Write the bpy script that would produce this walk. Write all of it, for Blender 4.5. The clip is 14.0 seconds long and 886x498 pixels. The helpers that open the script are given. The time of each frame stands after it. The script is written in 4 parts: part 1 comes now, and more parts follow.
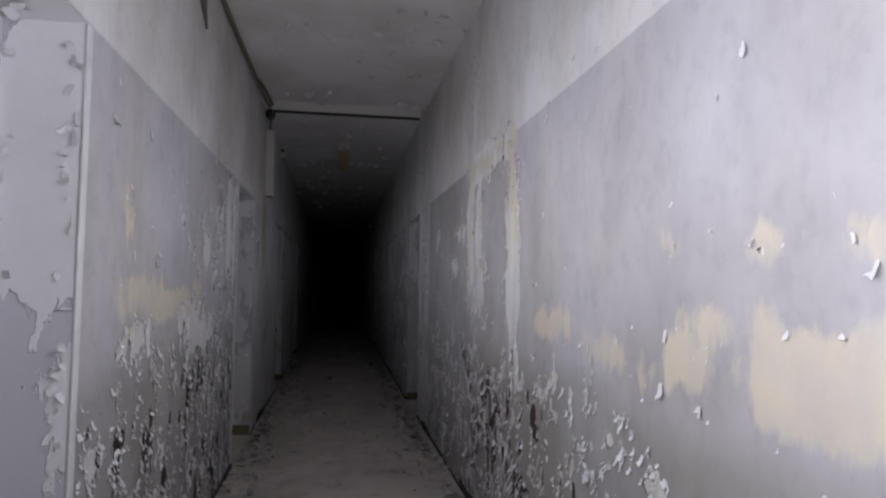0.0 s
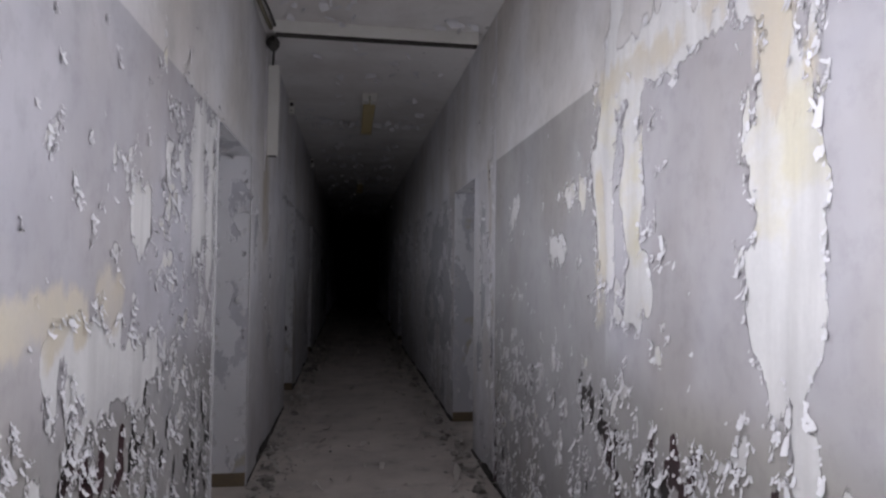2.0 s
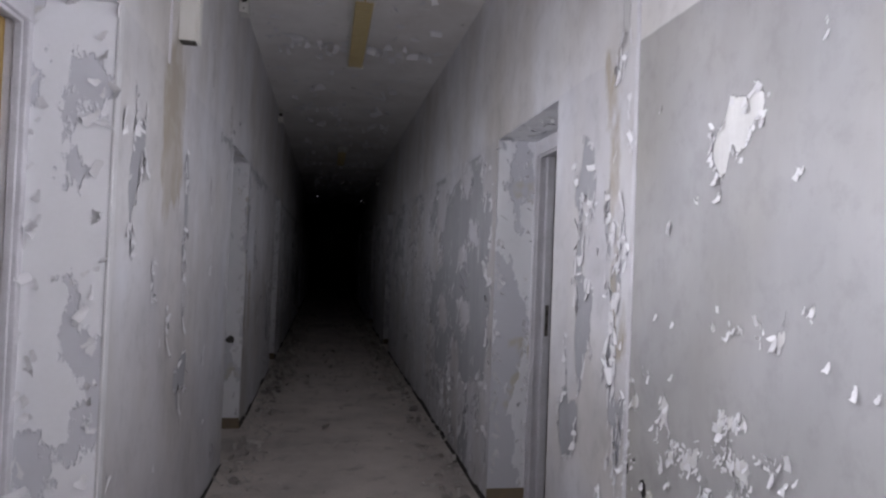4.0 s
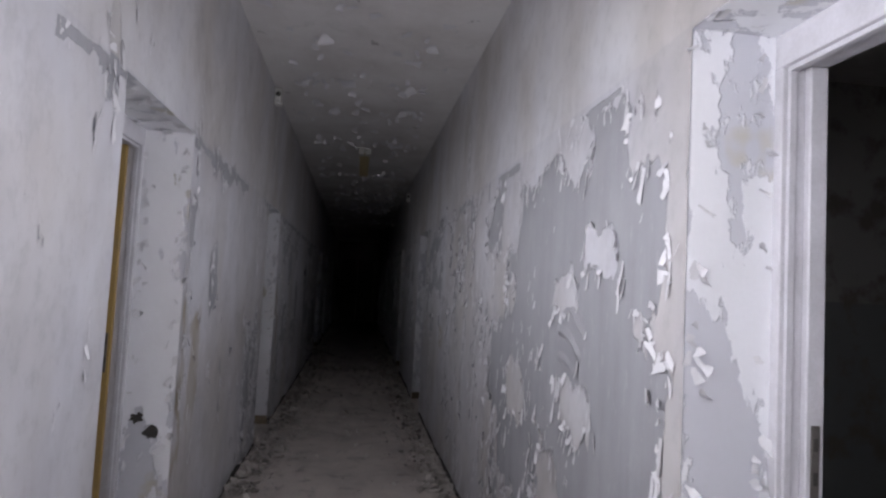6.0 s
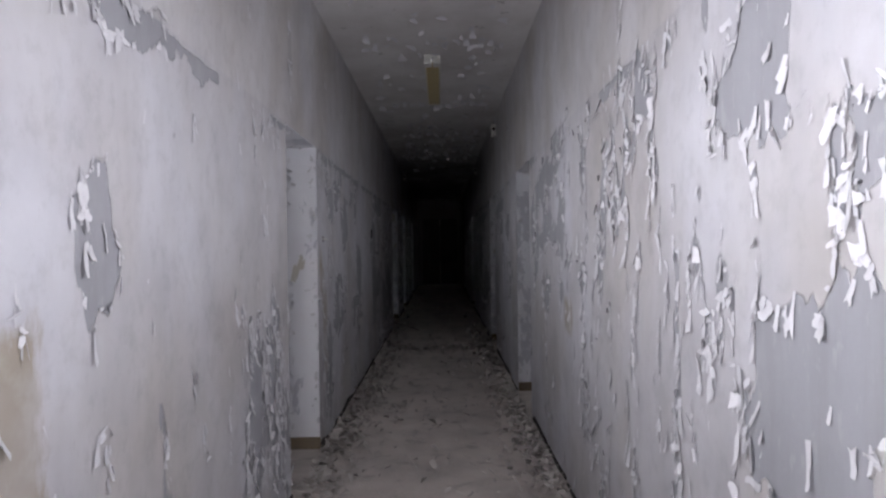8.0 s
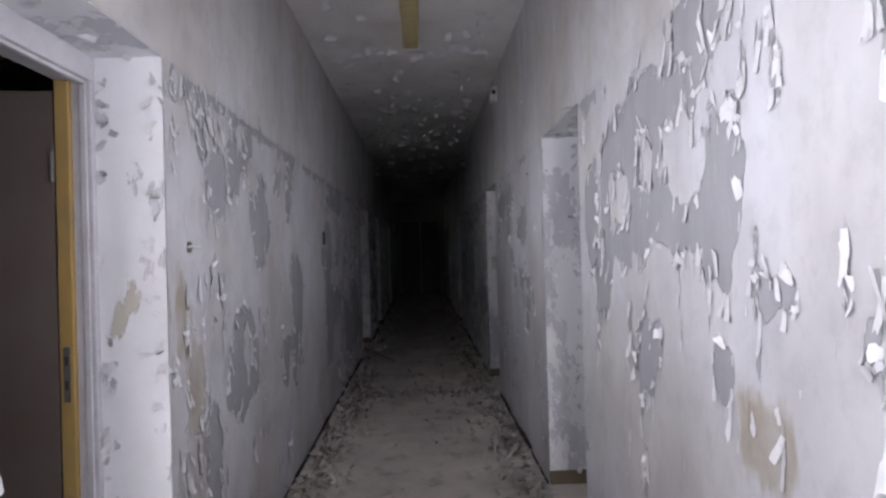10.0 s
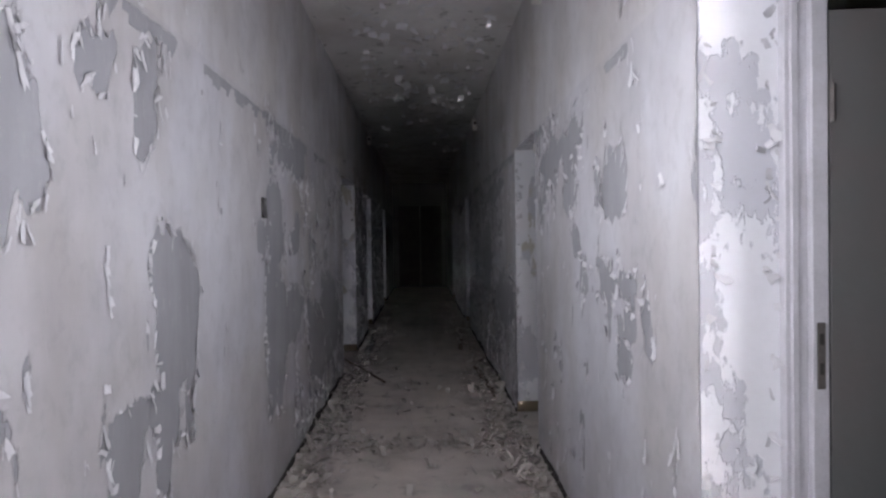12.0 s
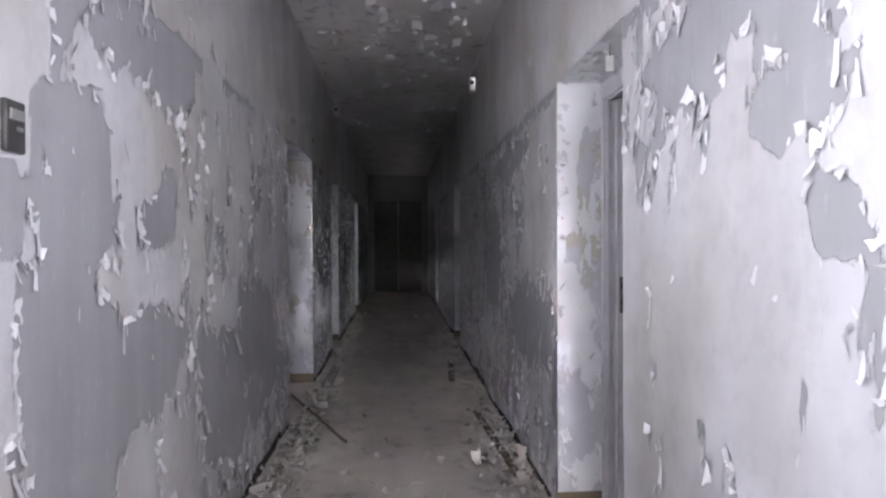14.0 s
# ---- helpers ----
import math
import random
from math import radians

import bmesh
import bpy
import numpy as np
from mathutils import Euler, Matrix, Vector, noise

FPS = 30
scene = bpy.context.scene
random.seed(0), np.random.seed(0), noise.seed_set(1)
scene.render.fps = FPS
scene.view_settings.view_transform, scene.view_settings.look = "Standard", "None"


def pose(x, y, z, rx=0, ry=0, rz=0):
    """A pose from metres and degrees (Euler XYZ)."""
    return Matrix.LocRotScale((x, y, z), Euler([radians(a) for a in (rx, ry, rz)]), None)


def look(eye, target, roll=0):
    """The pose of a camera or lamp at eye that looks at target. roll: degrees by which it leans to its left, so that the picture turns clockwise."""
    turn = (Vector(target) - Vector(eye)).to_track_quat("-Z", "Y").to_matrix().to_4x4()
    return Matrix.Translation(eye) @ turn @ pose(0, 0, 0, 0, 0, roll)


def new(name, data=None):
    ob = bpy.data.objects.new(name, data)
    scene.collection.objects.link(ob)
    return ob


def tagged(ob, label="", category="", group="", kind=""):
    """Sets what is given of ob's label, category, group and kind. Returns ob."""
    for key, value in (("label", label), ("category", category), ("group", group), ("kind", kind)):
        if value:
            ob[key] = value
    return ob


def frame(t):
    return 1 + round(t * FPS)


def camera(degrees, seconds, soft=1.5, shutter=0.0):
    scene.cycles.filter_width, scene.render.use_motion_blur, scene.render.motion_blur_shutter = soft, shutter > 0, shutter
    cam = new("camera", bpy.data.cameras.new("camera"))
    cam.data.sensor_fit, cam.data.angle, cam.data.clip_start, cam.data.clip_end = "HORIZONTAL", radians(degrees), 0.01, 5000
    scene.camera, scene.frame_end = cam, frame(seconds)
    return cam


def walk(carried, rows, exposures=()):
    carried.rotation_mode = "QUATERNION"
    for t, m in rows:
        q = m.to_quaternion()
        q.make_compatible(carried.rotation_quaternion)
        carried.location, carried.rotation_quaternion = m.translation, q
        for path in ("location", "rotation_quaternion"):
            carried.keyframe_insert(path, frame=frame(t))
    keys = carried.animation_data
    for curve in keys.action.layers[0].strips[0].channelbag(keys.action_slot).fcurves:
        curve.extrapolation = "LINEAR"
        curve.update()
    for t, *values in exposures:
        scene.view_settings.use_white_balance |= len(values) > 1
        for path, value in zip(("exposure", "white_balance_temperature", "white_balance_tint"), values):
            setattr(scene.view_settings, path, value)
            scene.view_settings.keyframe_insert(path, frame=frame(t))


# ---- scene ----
cam = camera(70.0, 14.0, soft=2.4)
PATH = [
    (0, (0.588, 0.384, 1.363), (0.92, 2.353, 1.477), 0.7),
    (0.5, (0.62, 0.887, 1.359), (0.908, 2.864, 1.45), 1.0),
    (1, (0.615, 1.341, 1.39), (0.867, 3.322, 1.487), 0.6),
    (1.5, (0.598, 1.762, 1.403), (0.82, 3.746, 1.519), 0.2),
    (2, (0.498, 2.134, 1.387), (0.786, 4.112, 1.457), 0.6),
    (2.2, (0.468, 2.284, 1.389), (0.807, 4.254, 1.395), 0.5),
    (4.3, (0.491, 4.684, 1.394), (0.847, 6.651, 1.443), 2.3),
    (4.5, (0.51, 4.877, 1.395), (0.842, 6.848, 1.449), 1.7),
    (5, (0.516, 5.442, 1.419), (0.836, 7.416, 1.478), -1.4),
    (5.5, (0.619, 5.997, 1.434), (0.896, 7.978, 1.482), -1.3),
    (6, (0.659, 6.503, 1.439), (0.922, 8.481, 1.565), 3.0),
    (6.5, (0.701, 7.042, 1.436), (0.894, 9.026, 1.589), 1.0),
    (7, (0.757, 7.569, 1.445), (0.809, 9.568, 1.509), 1.7),
    (7.5, (0.714, 8.118, 1.429), (0.742, 10.117, 1.464), 0.1),
    (7.7, (0.723, 8.327, 1.413), (0.737, 10.326, 1.409), -0.6),
    (9.8, (0.721, 10.721, 1.413), (0.689, 12.721, 1.399), -0.7),
    (10, (0.707, 10.943, 1.44), (0.773, 12.942, 1.448), -1.5),
    (10.5, (0.72, 11.505, 1.418), (0.803, 13.503, 1.427), -1.7),
    (11, (0.694, 12.015, 1.393), (0.759, 14.014, 1.409), 0.0),
    (11.5, (0.683, 12.545, 1.405), (0.75, 14.544, 1.413), -2.1),
    (12, (0.69, 13.077, 1.394), (0.758, 15.075, 1.368), -0.8),
    (12.5, (0.658, 13.586, 1.384), (0.738, 15.584, 1.343), -0.1),
    (13, (0.681, 14.121, 1.365), (0.793, 16.118, 1.334), -1.4),
    (13.5, (0.701, 14.619, 1.365), (0.811, 16.616, 1.334), -1.0),
    (14, (0.667, 15.077, 1.333), (0.807, 17.072, 1.312), -0.3),
]
FALL = 2.5  # metres in which the stand-in lamps' strength is cut by e along the corridor


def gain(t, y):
    """Exposure in stops: offsets the fixed lamps' fall along the corridor, with a small drift on top."""
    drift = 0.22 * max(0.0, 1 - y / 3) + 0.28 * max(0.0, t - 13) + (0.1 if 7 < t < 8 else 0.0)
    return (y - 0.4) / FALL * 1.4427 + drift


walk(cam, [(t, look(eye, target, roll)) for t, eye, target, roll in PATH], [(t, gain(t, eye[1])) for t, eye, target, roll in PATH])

# ---- plan: left and right wall, ceiling, corridor's ends ----
XL, XR, ZC, Y0, Y1 = -0.15, 1.45, 3.13, -2.0, 32.0
THICK, HEAD = 0.335, 2.12
LEFT_DOORS = [(1.38, 2.36), (5.31, 6.37), (8.73, 9.64), (12.23, 13.1), (19.8, 21.2), (22.85, 23.8), (27.0, 27.95)]
RIGHT_DOORS = [(6.98, 7.95), (13.87, 14.79), (17.24, 18.17), (23.1, 24.0), (27.6, 28.5)]

# ---- world and light ----
world = bpy.data.worlds.new("night")
world.use_nodes = True
world.node_tree.nodes["Background"].inputs["Color"].default_value = (0.004, 0.004, 0.005, 1)
world.node_tree.nodes["Background"].inputs["Strength"].default_value = 0.1
scene.world = world


# Fixed lamps set along the corridor stand in for the carried light.
STAND_IN, TURN = 15.6, 13.0


def stand_in_lamp(y, side, watts):
    """A fixed stand-in lamp for the walker's carried light, shining on one wall."""
    lamp = bpy.data.lights.new("torch_stand_in", "AREA")
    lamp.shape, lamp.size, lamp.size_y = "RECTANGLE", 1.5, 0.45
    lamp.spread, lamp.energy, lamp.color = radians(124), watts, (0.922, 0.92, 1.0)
    ob = new("torch_stand_in", lamp)
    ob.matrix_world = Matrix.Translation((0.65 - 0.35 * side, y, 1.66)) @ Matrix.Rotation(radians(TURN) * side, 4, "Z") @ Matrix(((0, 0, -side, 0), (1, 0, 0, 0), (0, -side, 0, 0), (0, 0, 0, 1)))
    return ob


def stand_in_wash(y, up, watts):
    """Another fixed stand-in lamp, added to brighten the ceiling (up 1) or the floor (up -1)."""
    lamp = bpy.data.lights.new("torch_stand_in", "AREA")
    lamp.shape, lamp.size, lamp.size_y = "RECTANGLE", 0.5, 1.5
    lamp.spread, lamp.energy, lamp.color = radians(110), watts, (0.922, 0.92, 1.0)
    ob = new("torch_stand_in", lamp)
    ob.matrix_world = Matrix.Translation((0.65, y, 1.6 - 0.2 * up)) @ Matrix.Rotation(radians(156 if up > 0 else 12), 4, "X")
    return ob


# each lamp is dimmer than the one before; exposure climbs to match
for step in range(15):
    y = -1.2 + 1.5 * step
    watts = STAND_IN * math.exp(-y / FALL - max(0.0, y - 15.3) / 3.2)  # the walk ends at 15
    stand_in_lamp(y, 1, watts)
    stand_in_lamp(y, -1, 0.57 * watts)
    stand_in_wash(y, 1, 0.13 * watts)
    stand_in_wash(y, -1, 0.11 * watts)


# ---- small tools ----
def hashed(ix, iy, seed):
    h = (ix * 374761393 + iy * 668265263 + seed * 974634777) & 0x7FFFFFFF
    h = ((h ^ (h >> 13)) * 1274126177) & 0x7FFFFFFF
    return ((h ^ (h >> 16)) & 0xFFFF) / 65535.0


def grain(u, v, seed):
    """Value noise from 0 to 1 on arrays."""
    u, v = np.asarray(u, float), np.asarray(v, float)
    iu, iv = np.floor(u).astype(np.int64), np.floor(v).astype(np.int64)
    fu, fv = u - iu, v - iv
    fu, fv = fu * fu * (3 - 2 * fu), fv * fv * (3 - 2 * fv)
    a, b = hashed(iu, iv, seed), hashed(iu + 1, iv, seed)
    c, d = hashed(iu, iv + 1, seed), hashed(iu + 1, iv + 1, seed)
    return (a * (1 - fu) + b * fu) * (1 - fv) + (c * (1 - fu) + d * fu) * fv


def fractal(u, v, seed, octaves=4):
    total, weight, size = 0, 0.5, 1.0
    for k in range(octaves):
        total = total + weight * grain(u * size, v * size, seed + 17 * k)
        weight, size = weight * 0.5, size * 2.03
    return total / (1 - 0.5 ** octaves)


def box(bm, lo, hi, mat=0):
    x0, y0, z0 = lo
    x1, y1, z1 = hi
    v = [bm.verts.new(p) for p in ((x0, y0, z0), (x1, y0, z0), (x1, y1, z0), (x0, y1, z0), (x0, y0, z1), (x1, y0, z1), (x1, y1, z1), (x0, y1, z1))]
    for f in ((3, 2, 1, 0), (4, 5, 6, 7), (0, 1, 5, 4), (1, 2, 6, 5), (2, 3, 7, 6), (3, 0, 4, 7)):
        bm.faces.new([v[k] for k in f]).material_index = mat
    return v


def boxed(lo, hi, bevel=0.0):
    bm = bmesh.new()
    box(bm, lo, hi)
    if bevel:
        bmesh.ops.bevel(bm, geom=bm.edges[:], offset=bevel, segments=2, affect="EDGES", profile=0.5)
    return bm


def tube(bm, a, b, r, n=10):
    a, b = Vector(a), Vector(b)
    turn = (b - a).to_track_quat("Z", "Y").to_matrix().to_4x4()
    m = Matrix.Translation((a + b) / 2) @ turn
    bmesh.ops.create_cone(bm, cap_ends=True, segments=n, radius1=r, radius2=r, depth=(b - a).length, matrix=m)


def part(name, bm, material, parent=None, label=""):
    """One mesh object from a bmesh, under a thing or a part."""
    me = bpy.data.meshes.new(name)
    bm.to_mesh(me)
    bm.free()
    for m in material if isinstance(material, (list, tuple)) else [material]:
        me.materials.append(m)
    ob = new(name, me)
    if parent:
        ob.parent = parent
    return tagged(ob, label)


def thing(name, label, category, group="", kind="", at=(0, 0, 0)):
    ob = new(name)
    ob.location = at
    ob.empty_display_size = 0.05
    return tagged(ob, label, category, group, kind)


# ---- materials ----
def material(name, rough=0.8):
    m = bpy.data.materials.new(name)
    m.use_nodes = True
    b = m.node_tree.nodes["Principled BSDF"]
    b.inputs["Roughness"].default_value = rough
    b.inputs["Specular IOR Level"].default_value = 0.3
    return m, m.node_tree, b


def node(tree, kind, **values):
    n = tree.nodes.new(kind)
    for key, value in values.items():
        n.inputs[key].default_value = value
    return n


def noise_at(tree, source, scale, detail=6.0, rough=0.6, stretch=(1, 1, 1)):
    mp = node(tree, "ShaderNodeMapping", Scale=stretch)
    tree.links.new(source, mp.inputs["Vector"])
    n = node(tree, "ShaderNodeTexNoise", Scale=scale, Detail=detail, Roughness=rough)
    tree.links.new(mp.outputs["Vector"], n.inputs["Vector"])
    return n.outputs["Fac"]


def calc(tree, op, a, b=None, clamp=False):
    n = tree.nodes.new("ShaderNodeMath")
    n.operation, n.use_clamp = op, clamp
    for k, v in enumerate((a, b)):
        if v is None:
            continue
        if isinstance(v, (int, float)):
            n.inputs[k].default_value = v
        else:
            tree.links.new(v, n.inputs[k])
    return n.outputs[0]


def ramp(tree, value, lo, hi):
    n = node(tree, "ShaderNodeMapRange")
    n.inputs["From Min"].default_value, n.inputs["From Max"].default_value = lo, hi
    tree.links.new(value, n.inputs["Value"])
    return n.outputs["Result"]


def mix(tree, factor, a, b, how="MIX"):
    n = tree.nodes.new("ShaderNodeMix")
    n.data_type, n.blend_type = "RGBA", how
    for socket, v in ((n.inputs["Factor"], factor), (n.inputs["A"], a), (n.inputs["B"], b)):
        if isinstance(v, (tuple, list)):
            socket.default_value = (*v, 1)
        elif isinstance(v, (int, float)):
            socket.default_value = v
        else:
            tree.links.new(v, socket)
    return n.outputs["Result"]


def bump(tree, bsdf, height, strength=0.5, distance=0.01, under=None):
    n = node(tree, "ShaderNodeBump", Strength=strength, Distance=distance)
    tree.links.new(height, n.inputs["Height"])
    if under is not None:
        tree.links.new(under, n.inputs["Normal"])
    tree.links.new(n.outputs["Normal"], bsdf.inputs["Normal"])
    return n.outputs["Normal"]


def plain(name, colour, rough=0.7, vary=0.25, scale=6.0, relief=0.15, metal=0.0, dirt=(0.12, 0.11, 0.1)):
    """A paint, plastic or plaster with blotches at two sizes and a fine relief."""
    m, tree, b = material(name, rough)
    b.inputs["Metallic"].default_value = metal
    place = node(tree, "ShaderNodeTexCoord").outputs["Object"]
    big = noise_at(tree, place, scale)
    fine = noise_at(tree, place, scale * 14, 4)
    col = mix(tree, ramp(tree, big, 0.35, 0.75), colour, [c * (1 - vary) + d * vary for c, d in zip(colour, dirt)])
    col = mix(tree, calc(tree, "MULTIPLY", fine, 0.25), col, dirt)
    tree.links.new(col, b.inputs["Base Color"])
    bump(tree, b, fine, relief, 0.004)
    return m


def wall_material():
    """Layers of paint: grey dado and white wall in the old part, a white coat over all in the newer one, peeled as the attributes say."""
    m, tree, b = material("peeling_paint", 0.62)
    geo = node(tree, "ShaderNodeNewGeometry").outputs["Position"]
    xyz = node(tree, "ShaderNodeSeparateXYZ")
    tree.links.new(geo, xyz.inputs[0])
    y, z = xyz.outputs["Y"], xyz.outputs["Z"]

    def field(name):
        a = tree.nodes.new("ShaderNodeAttribute")
        a.attribute_name = name
        return a.outputs["Fac"]

    ragged = calc(tree, "SUBTRACT", noise_at(tree, geo, 15, 7, 0.66, (1, 1, 0.42)), 0.5)
    flecks = noise_at(tree, geo, 34, 4, 0.6, (1, 1, 0.38))
    fine = noise_at(tree, geo, 75, 5, 0.6)
    stain = noise_at(tree, geo, 1.6, 5, 0.55, (1, 1, 0.5))
    cloud = noise_at(tree, geo, 4.5, 4, 0.5, (1, 1, 0.8))
    streak = noise_at(tree, geo, 11, 5, 0.6, (1, 1, 0.1))
    # masks
    worn = calc(tree, "ADD", field("peel"), calc(tree, "MULTIPLY", ragged, 0.085))
    worn = calc(tree, "ADD", worn, calc(tree, "MULTIPLY", calc(tree, "SUBTRACT", flecks, 0.5), 0.03))
    peel = ramp(tree, worn, -0.0008, 0.0008)
    rise = ramp(tree, worn, -0.011, 0.0)
    soft = calc(tree, "ADD", field("deep"), calc(tree, "MULTIPLY", ragged, 0.16))
    deep = calc(tree, "MULTIPLY", ramp(tree, soft, -0.014, 0.02), ramp(tree, cloud, 0.1, 0.55))
    hole = ramp(tree, calc(tree, "ADD", field("hole"), calc(tree, "MULTIPLY", ragged, 0.9)), -0.012, 0.012)
    line = calc(tree, "ADD", z, calc(tree, "MULTIPLY", ragged, 0.012))
    low = ramp(tree, line, HEAD + 0.012, HEAD + 0.006)
    newer = ramp(tree, y, 6.26, 6.28)
    # coats
    grey, white = (0.318, 0.32, 0.343), (0.62, 0.615, 0.63)
    # right dado past 4.4: a little darker paint, plus painted-in falloff of light
    dado_falloff = calc(tree, "MULTIPLY", ramp(tree, y, 4.4, 4.42), ramp(tree, xyz.outputs["X"], 0.6, 0.7))
    old_coat = mix(tree, low, white, mix(tree, dado_falloff, (0.425, 0.42, 0.455), (0.33, 0.325, 0.335)))
    foot = ramp(tree, calc(tree, "ADD", z, calc(tree, "MULTIPLY", calc(tree, "SUBTRACT", stain, 0.5), 0.5)), 1.1, 0.98)
    old_coat = mix(tree, foot, old_coat, (0.335, 0.33, 0.335))
    coat = mix(tree, newer, old_coat, mix(tree, low, (0.598, 0.594, 0.618), (0.558, 0.557, 0.592)))
    coat = mix(tree, calc(tree, "MULTIPLY", ramp(tree, noise_at(tree, geo, 1.1, 4, 0.5), 0.5, 0.68), 0.25), coat, (0.47, 0.43, 0.35))
    coat = mix(tree, calc(tree, "MULTIPLY", ramp(tree, stain, 0.38, 0.7), 0.9), coat, (0.74, 0.7, 0.64), "MULTIPLY")
    coat = mix(tree, calc(tree, "MULTIPLY", ramp(tree, cloud, 0.38, 0.7), 0.5), coat, (0.72, 0.72, 0.74), "MULTIPLY")
    mottle = noise_at(tree, geo, 17, 5, 0.65, (1, 1, 0.8))
    coat = mix(tree, calc(tree, "MULTIPLY", ramp(tree, mottle, 0.5, 0.68), 0.55), coat, (0.8, 0.8, 0.8), "MULTIPLY")
    coat = mix(tree, calc(tree, "MULTIPLY", ramp(tree, streak, 0.5, 0.85), 0.18), coat, (0.68, 0.66, 0.66), "MULTIPLY")
    coat = mix(tree, calc(tree, "MULTIPLY", ramp(tree, flecks, 0.68, 0.75), 0.25), coat, (0.26, 0.25, 0.25))
    coat = mix(tree, calc(tree, "MULTIPLY", fine, 0.08), coat, (0.3, 0.3, 0.31))
    under_new = mix(tree, low, (0.46, 0.45, 0.45), grey)
    under_old = mix(tree, ramp(tree, noise_at(tree, geo, 2.3, 5), 0.55, 0.66), (0.64, 0.635, 0.63), (0.62, 0.585, 0.45))
    under = mix(tree, newer, under_old, under_new)
    under = mix(tree, calc(tree, "MULTIPLY", ramp(tree, streak, 0.4, 0.75), 0.4), under, (0.2, 0.197, 0.2))
    under = mix(tree, calc(tree, "MULTIPLY", ramp(tree, flecks, 0.6, 0.7), 0.25), under, (0.5, 0.5, 0.51))
    under = mix(tree, calc(tree, "MULTIPLY", ramp(tree, cloud, 0.45, 0.7), 0.35), under, (0.4, 0.4, 0.42))
    under = mix(tree, calc(tree, "MULTIPLY", fine, 0.2), under, (0.2, 0.19, 0.19))
    raw = mix(tree, newer, mix(tree, ramp(tree, stain, 0.35, 0.65), (0.56, 0.52, 0.42), (0.5, 0.45, 0.37)), (0.34, 0.3, 0.25))
    raw = mix(tree, calc(tree, "MULTIPLY", fine, 0.3), raw, (0.3, 0.27, 0.22))
    raw = mix(tree, calc(tree, "MULTIPLY", ramp(tree, noise_at(tree, geo, 9, 4, 0.6), 0.48, 0.66), 0.5), raw, (0.45, 0.43, 0.4))
    col = mix(tree, peel, coat, under)
    col = mix(tree, deep, col, raw)
    col = mix(tree, hole, col, mix(tree, ramp(tree, stain, 0.5, 0.56), (0.03, 0.027, 0.027), (0.045, 0.022, 0.026)))
    tree.links.new(col, b.inputs["Base Color"])
    height = calc(tree, "ADD", calc(tree, "MULTIPLY", peel, -1.5), calc(tree, "MULTIPLY", calc(tree, "MULTIPLY", rise, rise), 0.7))
    height = calc(tree, "ADD", height, calc(tree, "MULTIPLY", deep, -0.5))
    height = calc(tree, "ADD", height, calc(tree, "MULTIPLY", hole, -1.2))
    first = bump(tree, b, height, 1.0, 0.004)
    waves = calc(tree, "ADD", calc(tree, "MULTIPLY", flecks, 0.45), calc(tree, "MULTIPLY", noise_at(tree, geo, 5, 2, 0.4), 1.2))
    bump(tree, b, calc(tree, "ADD", calc(tree, "MULTIPLY", fine, 0.06), waves), 0.25, 0.006, first)
    b.inputs["Roughness"].default_value = 0.6
    return m


def floor_material():
    m, tree, b = material("worn_concrete", 0.85)
    geo = node(tree, "ShaderNodeNewGeometry").outputs["Position"]
    big, mid, fine = noise_at(tree, geo, 1.7, 6), noise_at(tree, geo, 6, 5, 0.5), noise_at(tree, geo, 60, 5)
    col = mix(tree, ramp(tree, big, 0.35, 0.7), (0.66, 0.6, 0.55), (0.42, 0.385, 0.36))
    col = mix(tree, calc(tree, "MULTIPLY", ramp(tree, mid, 0.5, 0.7), 0.5), col, (0.64, 0.6, 0.56))
    col = mix(tree, calc(tree, "MULTIPLY", ramp(tree, mid, 0.42, 0.3), 0.45), col, (0.16, 0.15, 0.14))
    col = mix(tree, calc(tree, "MULTIPLY", fine, 0.3), col, (0.09, 0.085, 0.08))
    tree.links.new(col, b.inputs["Base Color"])
    first = bump(tree, b, mid, 0.25, 0.012)
    bump(tree, b, fine, 0.25, 0.004, first)
    return m


def room_material():
    m, tree, b = material("room_paint", 0.75)
    geo = node(tree, "ShaderNodeNewGeometry").outputs["Position"]
    xyz = node(tree, "ShaderNodeSeparateXYZ")
    tree.links.new(geo, xyz.inputs[0])
    n = noise_at(tree, geo, 3, 7)
    low = ramp(tree, calc(tree, "ADD", xyz.outputs["Z"], calc(tree, "MULTIPLY", n, 0.01)), 1.5, 1.495)
    col = mix(tree, low, (0.36, 0.35, 0.34), (0.24, 0.25, 0.25))
    col = mix(tree, ramp(tree, n, 0.5, 0.6), col, (0.22, 0.2, 0.18))
    tree.links.new(col, b.inputs["Base Color"])
    bump(tree, b, n, 0.4, 0.01)
    return m


